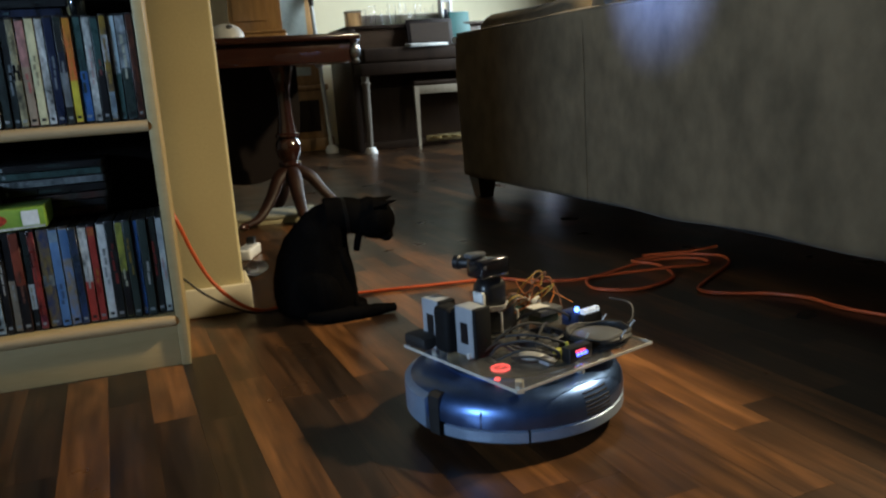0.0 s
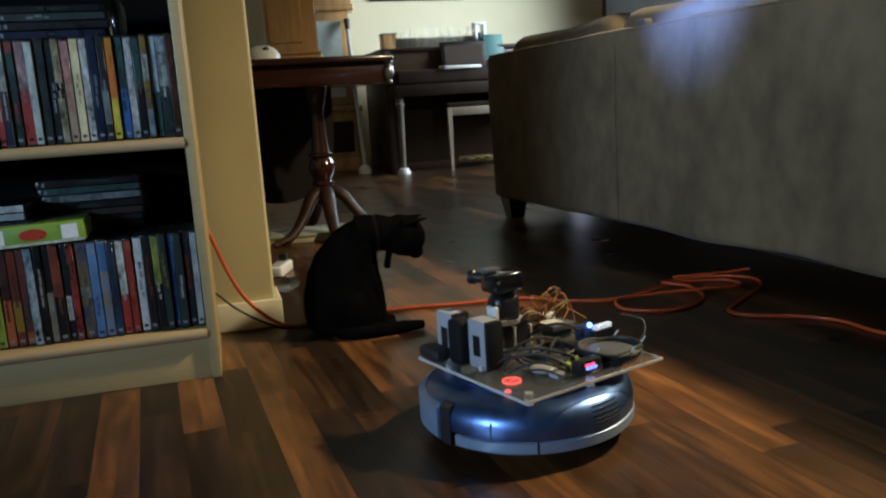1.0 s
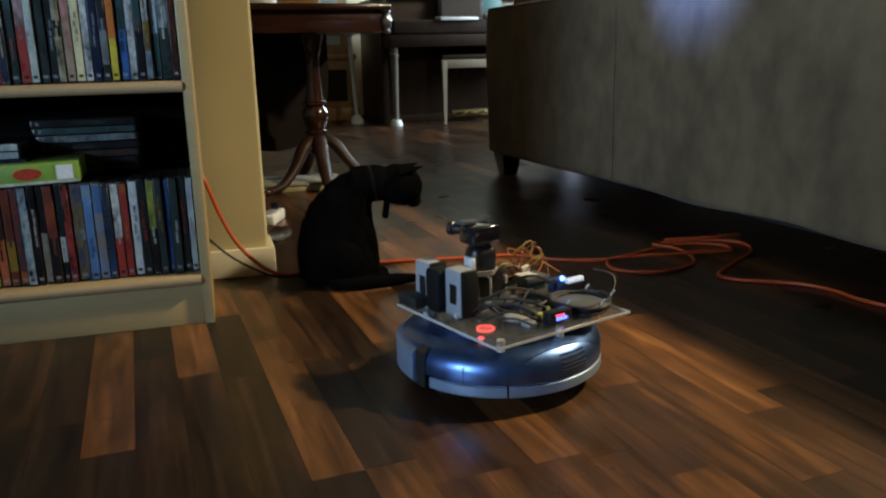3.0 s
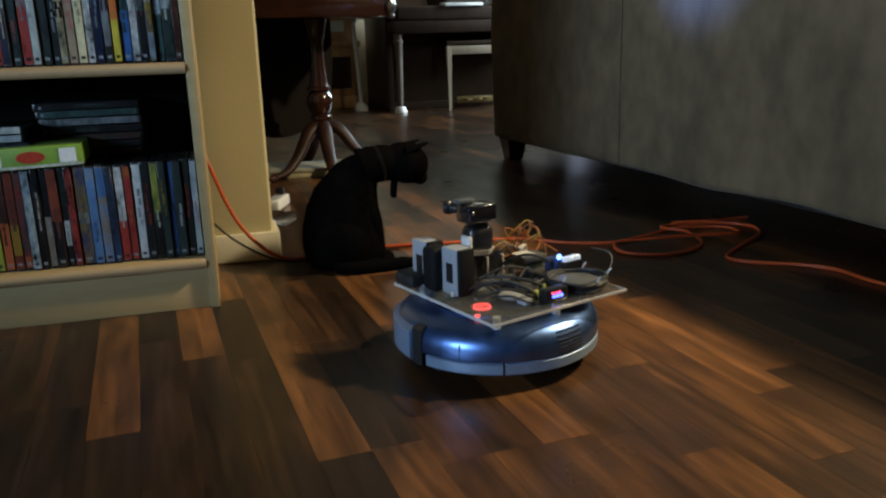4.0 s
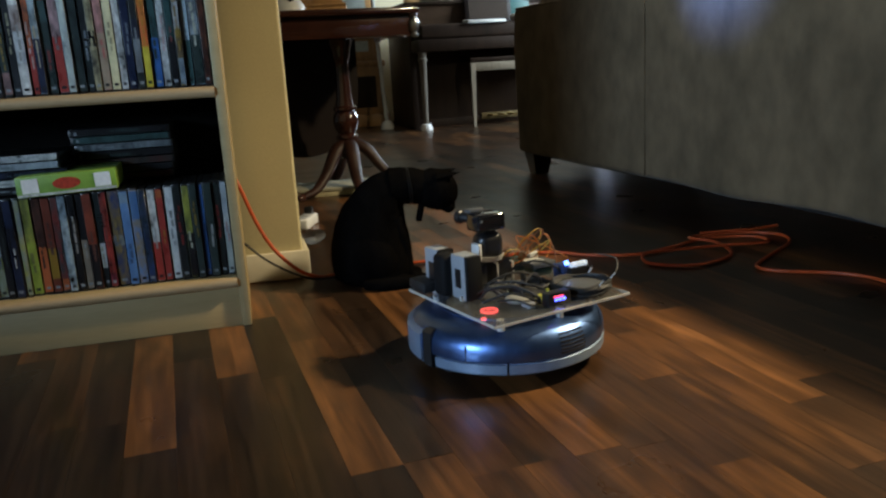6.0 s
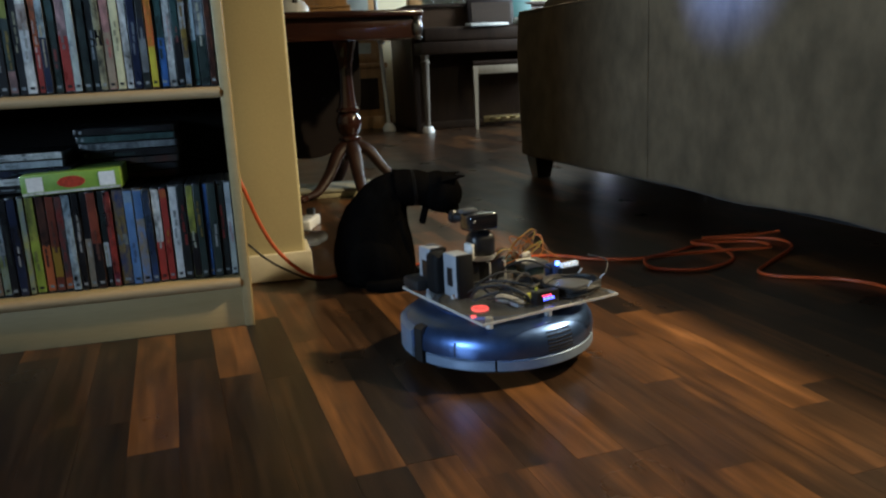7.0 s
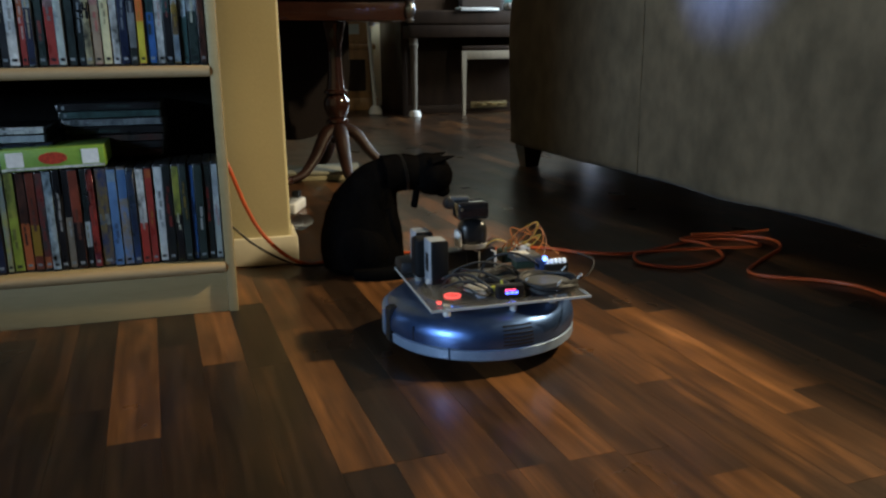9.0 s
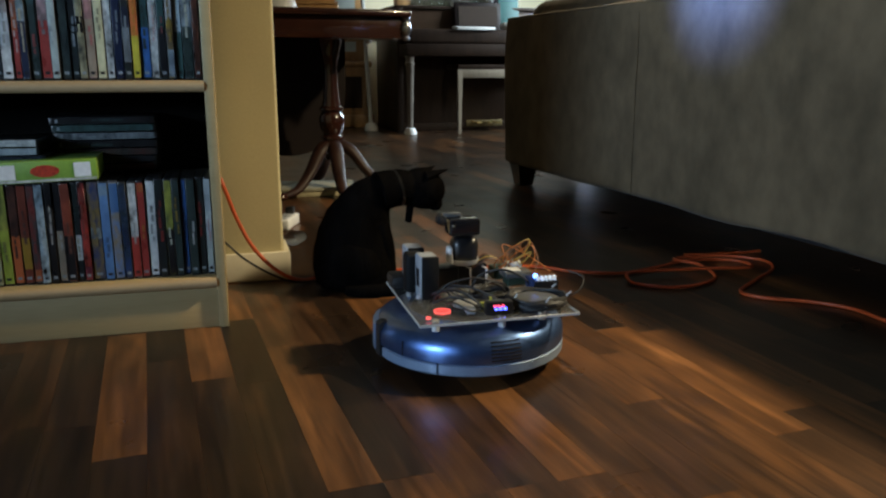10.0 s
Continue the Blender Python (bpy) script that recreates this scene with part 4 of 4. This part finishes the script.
m1, m2, scr = pn.nodes.new("ShaderNodeMixShader"), pn.nodes.new("ShaderNodeMixShader"), pn.nodes.new("ShaderNodeTexNoise")
scr.inputs["Scale"].default_value, scr.inputs["Detail"].default_value = 60, 6
amt = pn.nodes.new("ShaderNodeMapRange")
amt.inputs["To Min"].default_value, amt.inputs["To Max"].default_value = 0.02, 0.11
pn.links.new(scr.outputs[0], amt.inputs[0])
pn.links.new(amt.outputs[0], m1.inputs[0])
pn.links.new(seen.outputs[0], m1.inputs[1])
pn.links.new(haze.outputs[0], m1.inputs[2])
m2.inputs[0].default_value = 0.10
pn.links.new(m1.outputs[0], m2.inputs[1])
pn.links.new(gloss.outputs[0], m2.inputs[2])
pn.links.new(m2.outputs[0], pn.nodes["Material Output"].inputs[0])
MATTE = surf("matte_black_tape", (0.006, 0.006, 0.0065), None, 50, 0.75, spec=0.2, bump=0.1)
NYLON = surf("white_nylon", (0.70, 0.70, 0.68), None, 30, 0.5)
RED_GLOW = glow("red_lamp_glow", (1.0, 0.10, 0.09), 2.4)
RED_DIM = glow("red_button_glow", (0.8, 0.12, 0.10), 0.35)
WHITE_GLOW = glow("white_lamp_bar", (0.85, 0.92, 1.0), 0.22)
BLUE_GLOW = glow("blue_lamp_glow", (0.10, 0.24, 1.0), 8.0)
DIGIT_RED = glow("red_digits", (1.0, 0.08, 0.16), 2.5)
DIGIT_BLUE = glow("blue_digits", (0.06, 0.10, 1.0), 7.0)
DIM_GREY = surf("dim_grey_plastic", (0.10, 0.105, 0.11), None, 40, 0.4)
PCB = surf("green_board", (0.03, 0.06, 0.045), None, 60, 0.4)
PCB_BLUE = surf("blue_board", (0.03, 0.05, 0.14), None, 60, 0.4)
WIRE_O, WIRE_Y, WIRE_B = surf("orange_wire", (0.55, 0.17, 0.03)), surf("yellow_wire", (0.55, 0.36, 0.06)), surf("brown_wire", (0.16, 0.06, 0.03))
YELLOW = surf("yellow_green_terminal", (0.38, 0.38, 0.05))

SLIM = Matrix.Translation((0.001, 0.004, 0.004)) @ Matrix.Diagonal((0.958, 0.958, 1, 1))
robot = thing("robot_vacuum", pose(0.547, 1.008, 0, 0, 0, 13.5), "round grey robot vacuum carrying a clear plate of electronics", "robot")
part("chassis", moved(bm_lathe([(0.0, 0.010), (0.135, 0.010), (0.152, 0.020), (0.158, 0.040), (0.0, 0.040)], 48), SLIM), RUBBER, robot, "black underside")
part("shell", moved(bm_lathe([(0.150, 0.041), (0.1695, 0.0415), (0.1705, 0.052), (0.1685, 0.064), (0.161, 0.077), (0.148, 0.0855), (0.130, 0.0895), (0.06, 0.0912), (0.0, 0.0915)], 72), SLIM), SHELL, robot, "glossy gunmetal top shell, blued for the cool highlight")
part("lid", moved(bm_lathe([(0.104, 0.0895), (0.1035, 0.0925), (0.0985, 0.0932), (0.0, 0.0940)], 56), SLIM), surf("black_gloss_lid", (0.02, 0.021, 0.024), None, 40, 0.16, coat=0.6), robot, "dark glossy round lid")
part("lid_ring", moved(bm_lathe([(0.112, 0.0895), (0.112, 0.0925), (0.1095, 0.0935), (0.107, 0.0925), (0.107, 0.0895)], 56), SLIM), SHELL, robot)
for a0, a1 in ((192, 235.4), (236.6, 352)):
    part("skirt", moved(bm_band(0.155, 0.1700, 0.021, 0.0408, a0, a1, 30, bevel=0.003), SLIM), SILVER, robot, "light silver side skirt")
part("bumper", moved(bm_band(0.150, 0.1735, 0.020, 0.074, 0, 180, 48, bevel=0.006), SLIM), SILVER, robot, "light grey front bumper")
for a in (186, 354):
    part("bumper_gap", moved(bm_band(0.150, 0.1722, 0.018, 0.080, a - 3.6, a + 3.6, 4, bevel=0.004), SLIM), RUBBER, robot, "black gap beside the bumper")
for a in (213,):
    part("panel_line", moved(bm_band(0.165, 0.1712, 0.043, 0.066, a - 0.25, a + 0.25, 2), SLIM), RUBBER, robot)
for i in range(6):
    z = 0.047 + i * 0.0056
    r = float(np.interp(z, (0.041, 0.052, 0.064, 0.077, 0.0855), (0.1695, 0.1705, 0.1685, 0.161, 0.148)))
    part("vent_slot", moved(bm_band(r - 0.012, r + 0.0007, z - 0.0015, z + 0.0011, 266, 284, 10), SLIM), RUBBER, robot, "dark vent slot")
for s in (-1, 1):
    part("wheel", moved(bm_lathe([(0.0, -0.011), (0.030, -0.011), (0.033, -0.008), (0.033, 0.008), (0.030, 0.011), (0.0, 0.011)], 24), pose(s * 0.115, 0, 0.033, 0, 90, 0)), RUBBER, robot)
part("caster", bm_ball((0.014, 0.014, 0.014), (0, 0.12, 0.014), 14), RUBBER, robot)

# clear plate on standoffs
PX0, PX1, PY0, PY1, PZ = -0.121, 0.141, -0.146, 0.116, 0.110
plate = part("plate", bm_box((PX1 - PX0, PY1 - PY0, 0.005), ((PX0 + PX1) / 2, (PY0 + PY1) / 2, PZ + 0.0025), 0.0012, 2), PLATE, robot, "clear acrylic plate")
for a, b in (((PX0, PY0), (PX1, PY0)), ((PX0, PY0), (PX0, PY1)), ((PX1, PY0), (PX1, PY1)), ((PX0, PY1), (PX1, PY1))):
    part("plate_edge", bm_box((abs(b[0] - a[0]) + 0.0012, abs(b[1] - a[1]) + 0.0012, 0.0046), ((a[0] + b[0]) / 2, (a[1] + b[1]) / 2, PZ + 0.0025), 0.0005, 1), ACRYL, plate, "hazy sawn edge")
for x, y in ((-0.088, -0.112), (0.02, -0.118), (0.095, -0.10), (-0.085, 0.085), (0.10, 0.085)):
    part("standoff", bm_cyl(0.0062, 0.0925, PZ - 0.0002, 14), NYLON, robot, "white nylon standoff").location = (x, y, 0)
TOP = PZ + 0.0054
# upright grey modules with black rear faces, strapped together
for x, y, h in ((-0.079, 0.004, 0.073), (-0.086, 0.078, 0.073)):
    mod = part("module", bm_box((0.030, 0.040, h), (x + 0.005, y, TOP + h / 2), 0.003, 3), GREY_PL, robot, "light grey upright module")
    part("rear_face", bm_box((0.0285, 0.012, h - 0.0005), (x + 0.0062, y - 0.0205, TOP + h / 2), 0.002, 2), MATTE, mod)
    part("recess", bm_box((0.0012, 0.016, h * 0.42), (x - 0.0105, y - 0.002, TOP + h * 0.48)), BLACK_PL, mod, "dark recessed label", smooth=False)
    part("zip_tie_foot", bm_box((0.008, 0.006, 0.008), (x - 0.012, y - 0.014, TOP + 0.004), 0.002), NYLON, mod)
part("strap", bm_box((0.034, 0.036, 0.070), (-0.088, 0.040, TOP + 0.035), 0.008, 3), MATTE, robot, "black rubber strap between the modules")
part("foam_foot", bm_box((0.035, 0.055, 0.020), (-0.104, 0.088, TOP + 0.010), 0.006, 2), RUBBER, robot)
part("battery_box", bm_box((0.050, 0.042, 0.036), (-0.030, 0.064, TOP + 0.018), 0.004, 2), BLACK_PL, robot, "black battery box")
# pan and tilt head
sv = part("servo", bm_box((0.058, 0.034, 0.038), (0.020, 0.066, TOP + 0.019), 0.003, 2), BLACK_PL, robot, "black pan servo")
for x, y in ((0.016, 0.040), (0.044, 0.034)):
    part("zip_tie", bm_box((0.003, 0.003, 0.034), (x, y + 0.004, TOP + 0.017), 0.0008), NYLON, sv, "white zip tie")
    part("zip_tail", bm_tube([(x, y + 0.004, TOP + 0.033), (x - 0.010, y - 0.002, TOP + 0.038)], 0.0013, 6, 2), NYLON, sv)
pan = part("tilt_bracket", bm_box((0.050, 0.040, 0.052), (0.008, 0.060, TOP + 0.064), 0.016, 4), BLACK_PL, robot, "round black tilt bracket")
part("horn", bm_box((0.008, 0.024, 0.030), (-0.020, 0.052, TOP + 0.058), 0.003, 3), NYLON, pan, "white plastic servo horn")
part("dish", bm_lathe([(0.018, 0.0), (0.024, 0.001), (0.028, 0.010), (0.0265, 0.010), (0.022, 0.003), (0.018, 0.002), (0.018, 0.0)], 32), NYLON, pan, "white rim under the bracket").location = (0.008, 0.060, TOP + 0.039)
hd = part("camera_head", bm_box((0.056, 0.040, 0.030), (0.004, 0.056, TOP + 0.108), 0.005, 3), surf("gloss_black", (0.01, 0.01, 0.012), None, 30, 0.12, coat=0.7), robot, "glossy black camera head")
part("top_cap", bm_box((0.030, 0.018, 0.007), (-0.012, 0.066, TOP + 0.1275), 0.002, 2), DIM_GREY, hd)
part("lens_barrel", moved(bm_lathe([(0.0, 0), (0.0085, 0), (0.009, 0.004), (0.009, 0.018), (0.0115, 0.020), (0.0115, 0.028), (0.008, 0.029), (0.0, 0.027)], 22), pose(-0.014, 0.074, TOP + 0.114, -90, 0, 22)), BLACK_PL, hd, "black lens barrel")
part("screw", bm_ball((0.003, 0.002, 0.003), (-0.018, 0.0345, TOP + 0.112), 10), CHROME, hd)
# boards, wires and coils
part("silver_board", bm_box((0.050, 0.040, 0.010), (0.100, 0.040, TOP + 0.020), 0.002), DIM_GREY, robot, "grey circuit module")
part("paper_label", bm_box((0.030, 0.026, 0.0012), (0.092, 0.044, TOP + 0.0256)), NYLON, robot, "white label on the circuit module", smooth=False)
part("board_post", bm_box((0.040, 0.030, 0.014), (0.100, 0.040, TOP + 0.007), 0.002), PCB, robot)
part("white_connector", bm_box((0.030, 0.022, 0.018), (0.108, 0.078, TOP + 0.024), 0.004, 2), NYLON, robot, "white connector block")
part("dark_board", bm_box((0.045, 0.035, 0.022), (0.092, 0.090, TOP + 0.011), 0.003), PCB, robot)
wr = random.Random(11)
for i in range(9):
    mt = (WIRE_O, WIRE_Y, WIRE_B, WIRE_O)[i % 4]
    bx0, by0 = 0.095 + wr.uniform(-0.02, 0.03), 0.080 + wr.uniform(-0.015, 0.02)
    hx, hy, hz = 0.116 + wr.uniform(-0.032, 0.028), 0.070 + wr.uniform(-0.03, 0.03), TOP + wr.uniform(0.046, 0.078)
    ex, ey = bx0 + wr.uniform(-0.03, 0.05), by0 + wr.uniform(-0.05, 0.01)
    part("wire", bm_tube([(bx0, by0, TOP + 0.02), ((bx0 + hx) / 2 - 0.012, (by0 + hy) / 2, hz - 0.02), (hx, hy, hz), ((ex + hx) / 2 + 0.014, (ey + hy) / 2, hz - 0.025), (ex, ey, TOP + 0.018)], 0.0011, 6, 5), mt, robot)
for i in range(5):
    part("servo_lead", bm_tube([(0.02, 0.05, TOP + 0.03 + i * 0.002), (0.045, 0.04 + i * 0.003, TOP + 0.048 + i * 0.002), (0.075, 0.055, TOP + 0.042), (0.098, 0.066 + i * 0.002, TOP + 0.026)], 0.0011, 6, 5), (WIRE_B, RUBBER, WIRE_Y, RUBBER, WIRE_B)[i], robot)


def coil(cx, cy, rx, ry, turns, z, r, turn):
    pts = []
    for i in range(turns * 12 + 1):
        a = 2 * math.pi * i / 12
        k = 1 + 0.05 * math.sin(i * 1.7)
        pts.append((cx + rx * k * math.cos(a + turn), cy + ry * k * math.sin(a + turn), z + r + 0.0022 * (i / 12) + 0.0015 * math.sin(i * 2.1)))
    return bm_tube(pts, r, 7, 3)


part("cable_coil", coil(0.030, -0.030, 0.036, 0.030, 4, TOP, 0.0024, 0.4), RUBBER, robot, "loose coil of thin black cable")
c2 = part("cable_coil", coil(0.088, -0.090, 0.047, 0.043, 6, TOP, 0.0034, 0.0), RUBBER, robot, "tied coil of black cable")
part("coil_base", bm_lathe([(0.0, 0), (0.041, 0), (0.041, 0.010), (0.036, 0.012), (0.0, 0.012)], 28), DIM_GREY, robot, "grey disc inside the coil").location = (0.088, -0.090, TOP)
for a in (200, 268, 330, 40):
    x, y = 0.088 + 0.047 * math.cos(radians(a)), -0.090 + 0.043 * math.sin(radians(a))
    part("zip_tie", bm_tube([(x, y, TOP), (x * 1.02, y * 1.02, TOP + 0.018), (x * 1.06 + 0.002, y * 1.04, TOP + 0.026)], 0.0014, 6, 3), NYLON, c2, "white zip tie")
part("stray_cable", bm_tube([(0.12, -0.075, TOP + 0.004), (0.158, -0.090, TOP + 0.014), (0.180, -0.072, TOP + 0.034), (0.162, -0.045, TOP + 0.042)], 0.0013, 6, 6), RUBBER, robot)
for i in range(6):
    y0 = wr.uniform(-0.11, 0.0)
    part("signal_cable", bm_tube([(-0.075 + wr.uniform(-0.01, 0.02), y0 * 0.6, TOP + 0.004), (-0.05, y0, TOP + 0.012 + wr.uniform(0, 0.01)), (-0.02 + wr.uniform(-0.02, 0.02), y0 - 0.02, TOP + 0.006), (0.01, -0.06 - 0.03 * wr.random(), TOP + 0.005), (0.045, -0.045, TOP + 0.006)], 0.0018, 7, 5), RUBBER, robot, "thin black cable")
for a, b, h in (((-0.062, -0.020), (0.060, -0.020), 0.036), ((-0.058, 0.010), (0.030, -0.090), 0.026), ((-0.070, -0.030), (-0.010, -0.110), 0.030), ((0.010, 0.020), (0.110, -0.010), 0.040), ((-0.020, -0.070), (0.070, 0.010), 0.030)):
    mid = ((a[0] + b[0]) / 2, (a[1] + b[1]) / 2 - 0.012)
    part("looped_cable", bm_tube([(a[0], a[1], TOP + 0.004), (a[0] * 0.7 + mid[0] * 0.3, a[1] * 0.7 + mid[1] * 0.3, TOP + h * 0.7), (mid[0], mid[1], TOP + h), (b[0] * 0.7 + mid[0] * 0.3, b[1] * 0.7 + mid[1] * 0.3 - 0.01, TOP + h * 0.6), (b[0], b[1], TOP + 0.004)], 0.0022, 7, 6), RUBBER, robot, "black cable arching over the plate")
led = part("led_board", bm_box((0.026, 0.030, 0.024), (0.117, -0.012, TOP + 0.014), 0.002), PCB_BLUE, robot, "small blue board")
part("blue_lamp", bm_ball((0.0042, 0.0042, 0.0042), (0.112, -0.024, TOP + 0.030), 12), BLUE_GLOW, led, "lit blue indicator")
hdr = part("pin_header", bm_box((0.040, 0.012, 0.020), (0.128, -0.036, TOP + 0.014), 0.001), BLACK_PL, led)
for i in range(5):
    part("pin", bm_box((0.0036, 0.010, 0.0080), (0.1125 + i * 0.0074, -0.0365, TOP + 0.0282), 0.001), WHITE_GLOW, hdr, "pale bar segment")
MX, MY = 0.013, -0.120
meter = part("meter", bm_box((0.044, 0.018, 0.021), (MX, MY, TOP + 0.0105), 0.002, 2), BLACK_PL, robot, "black voltage meter with lit digits")
for i in range(3):
    part("red_digit", bm_box((0.0044, 0.0008, 0.0030), (MX - 0.009 + i * 0.0064, MY - 0.0094, TOP + 0.0150)), DIGIT_RED, meter, "lit red digits", smooth=False)
    part("blue_digit", bm_box((0.0052, 0.0008, 0.0040), (MX - 0.007 + i * 0.0074, MY - 0.0094, TOP + 0.0100)), DIGIT_BLUE, meter, "lit blue digits", smooth=False)
tm = part("terminal", bm_box((0.012, 0.010, 0.014), (-0.004, -0.100, TOP + 0.007), 0.001), YELLOW, robot, "yellow green screw terminal")
part("terminal", bm_box((0.004, 0.004, 0.026), (0.002, -0.112, TOP + 0.013), 0.001), YELLOW, robot)
part("usb_plug", bm_box((0.014, 0.020, 0.010), (-0.030, -0.105, TOP + 0.005), 0.002), GREY_PL, robot, "grey plug")
part("clear_dome", bm_ball((0.020, 0.020, 0.006), (-0.030, -0.075, TOP + 0.006), 18), surf("pale_puck", (0.30, 0.30, 0.28), None, 30, 0.3), robot)
for x, y in ((-0.075, -0.045), (-0.055, -0.012), (0.055, 0.010), (0.010, 0.000)):
    part("screw", bm_cyl(0.003, TOP, TOP + 0.005, 8), CHROME, robot).location = (x, y, 0)
ring = part("power_lamp", bm_lathe([(0.0110, 0.0978), (0.0142, 0.0978), (0.0142, 0.1002), (0.0110, 0.1002), (0.0110, 0.0978)], 28), RED_GLOW, robot, "glowing red power ring")
ring.location = (-0.057, -0.036, 0)
part("button", bm_lathe([(0.0, 0.0975), (0.0108, 0.0975), (0.0108, 0.0992), (0.0, 0.0996)], 24), RED_DIM, ring, "dimly lit button")
part("button_mark", bm_box((0.012, 0.002, 0.0006), (0, 0, 0.0999)), RED_GLOW, ring, smooth=False)
part("status_lamp", bm_cyl(0.0045, 0.0975, 0.1005, 12), RED_GLOW, robot, "small glowing red lamp").location = (-0.088, -0.066, 0)

# ---------------------------------------------------------------- laminate floor strips, running into the room
floor = thing("floor", pose(0, 0, 0), "dark walnut laminate floor of short staggered strips", "floor", kind="structure")


def strip_mesh(length, width):
    w, h, c, g = width - 0.0002, 0.008, 0.00006, 0.0002
    lo = [(-w / 2, 0, 0), (w / 2, 0, 0), (w / 2, length - g, 0), (-w / 2, length - g, 0)]
    mid = [(x, y, h - c) for x, y, _ in lo]
    hi = [(x * (1 - 2 * c / w), min(max(y, c), length - g - c), h) for x, y, _ in lo]
    v = lo + mid + hi
    f = [(8, 9, 10, 11)] + [(i, (i + 1) % 4, 4 + (i + 1) % 4, 4 + i) for i in range(4)] + [(4 + i, 4 + (i + 1) % 4, 8 + (i + 1) % 4, 8 + i) for i in range(4)]
    return v, f


PITCH, EDGE = 0.068, -0.104
LENGTHS = (0.30, 0.38, 0.47, 0.60)
MESHES = {}


def strip(x, y0, y1, tone):
    key = (round(y1 - y0, 3), tone)
    if key not in MESHES:
        made = bpy.data.meshes.new("strip")
        made.from_pydata(strip_mesh(key[0], PITCH)[0], [], strip_mesh(key[0], PITCH)[1])
        made.materials.append(STRIPS[tone])
        MESHES[key] = made
    s = new("strip", MESHES[key])
    s.parent = floor
    s.location = (x, y0, -0.008)


# rows of strips in the open floor: tone of each strip (dark, mid, light) and where it ends, from the window side
# towards the dining room;
# tones mix the strips' own colour with the lamp's fall-off, darker left, lighter right
LAID = {-3: (("d", 0.93), ("d", 1.52)), -2: (("d", 1.18), ("m", 1.62)), -1: (("d", 0.78), ("d", 1.16), ("d", 1.60)), 0: (("d", 1.041), ("l", 1.56)), 1: (("d", 0.88), ("d", 1.391), ("d", 1.72)),
        2: (("d", 0.86), ("d", 1.277), ("l", 1.66)), 3: (("d", 0.74), ("d", 1.24), ("d", 1.58)), 4: (("d", 0.863), ("l", 1.40), ("m", 1.78)), 5: (("l", 0.866), ("d", 1.26), ("m", 1.66)),
        6: (("m", 0.797), ("m", 1.22), ("d", 1.70)), 7: (("m", 0.797), ("m", 1.30), ("l", 1.82)), 8: (("m", 0.792), ("l", 1.20), ("m", 1.62)), 9: (("m", 0.779), ("m", 1.16), ("d", 1.55)),
        10: (("l", 0.70), ("m", 1.10), ("l", 1.48)), 11: (("m", 0.96), ("l", 1.36), ("d", 1.76)), 12: (("m", 0.628), ("l", 1.16), ("m", 1.60)), 13: (("m", 0.80), ("l", 1.28), ("d", 1.70)),
        14: (("m", 0.860), ("l", 1.24), ("m", 1.66)), 15: (("l", 0.93), ("l", 1.42)), 16: (("d", 0.84), ("m", 1.30))}
fr_rng = random.Random(23)
rest_v, rest_f, near_count = [], [], 0
for k in range(-34, 65):
    x = EDGE + (k + 0.5) * PITCH
    ends = [(0.30 - fr_rng.uniform(0.0, 0.12), "")]
    for tone, y in LAID.get(k, ()):
        ends.append((y, tone))
    while ends[-1][0] < 6.9:
        ends.append((ends[-1][0] + fr_rng.choice(LENGTHS), fr_rng.choice("dddmmml")))
    while ends[0][0] > -2.6:
        ends[0] = (ends[0][0], fr_rng.choice("dddmmml"))
        ends.insert(0, (ends[0][0] - fr_rng.choice(LENGTHS), ""))
    for (y0, _), (y1, tone) in zip(ends, ends[1:]):
        if -0.66 < x < 1.45 and y1 > 0.30 and y0 < 3.3 and near_count < 300:
            strip(x, y0, y1, tone)
            near_count += 1
        else:
            v, f = strip_mesh(y1 - y0, PITCH)
            n = len(rest_v)
            rest_v += [(a + x, b + y0, d - 0.008) for a, b, d in v]
            rest_f += [tuple(i + n for i in q) for q in f]
me = bpy.data.meshes.new("far_strips")
me.from_pydata(rest_v, [], rest_f)
me.materials.append(PLANKS)
far = new("far_strips", me)
far.parent = floor
tagged(far, kind="stuff")

ROBOT_ROWS = [(0, 0.547, 1.010, 13.5), (1, 0.537, 1.034, 13.5), (2, 0.529, 1.056, 13.8), (2.5, 0.527, 1.070, 13.8), (4, 0.515, 1.099, 13.8), (4.5, 0.511, 1.114, 13.6), (5, 0.511, 1.128, 13.0), (5.5, 0.510, 1.142, 12.2),
              (7, 0.498, 1.188, 10.8), (7.5, 0.496, 1.203, 8.2), (8, 0.497, 1.218, 2.0), (8.5, 0.492, 1.218, -1.5), (9, 0.492, 1.218, -4.2), (9.5, 0.493, 1.222, -5.0), (10, 0.495, 1.230, -5.0)]
HEAD_ROWS = [(0, -0.014, 0.010, 14, 2), (1, -0.012, 0.010, 14, 2), (2, -0.010, 0.010, 14, -2), (2.5, -0.010, 0.010, 12, -2), (4, -0.006, 0.016, 6, 10), (4.5, -0.002, 0.014, 8, 8), (5, 0.0, 0.010, 12, 2), (5.5, 0.0, 0.008, 14, 0),
             (7, 0.004, 0.008, 16, 2), (7.5, 0.004, 0.008, 16, 4), (8, 0.004, 0.008, 16, 4), (8.5, 0.004, 0.010, 14, 4), (9, 0.002, 0.012, 10, 8), (9.5, 0.002, 0.014, 8, 12), (10, 0.004, 0.014, 8, 16)]


def motions():
    walk(robot, [(t, pose(x, y, 0, 0, 0, a)) for t, x, y, a in ROBOT_ROWS])
    walk(head, [(t, pose(HEAD_AT[0] + x, 0, HEAD_AT[2] + z, 0, nod, turn)) for t, x, z, nod, turn in HEAD_ROWS])


motions()
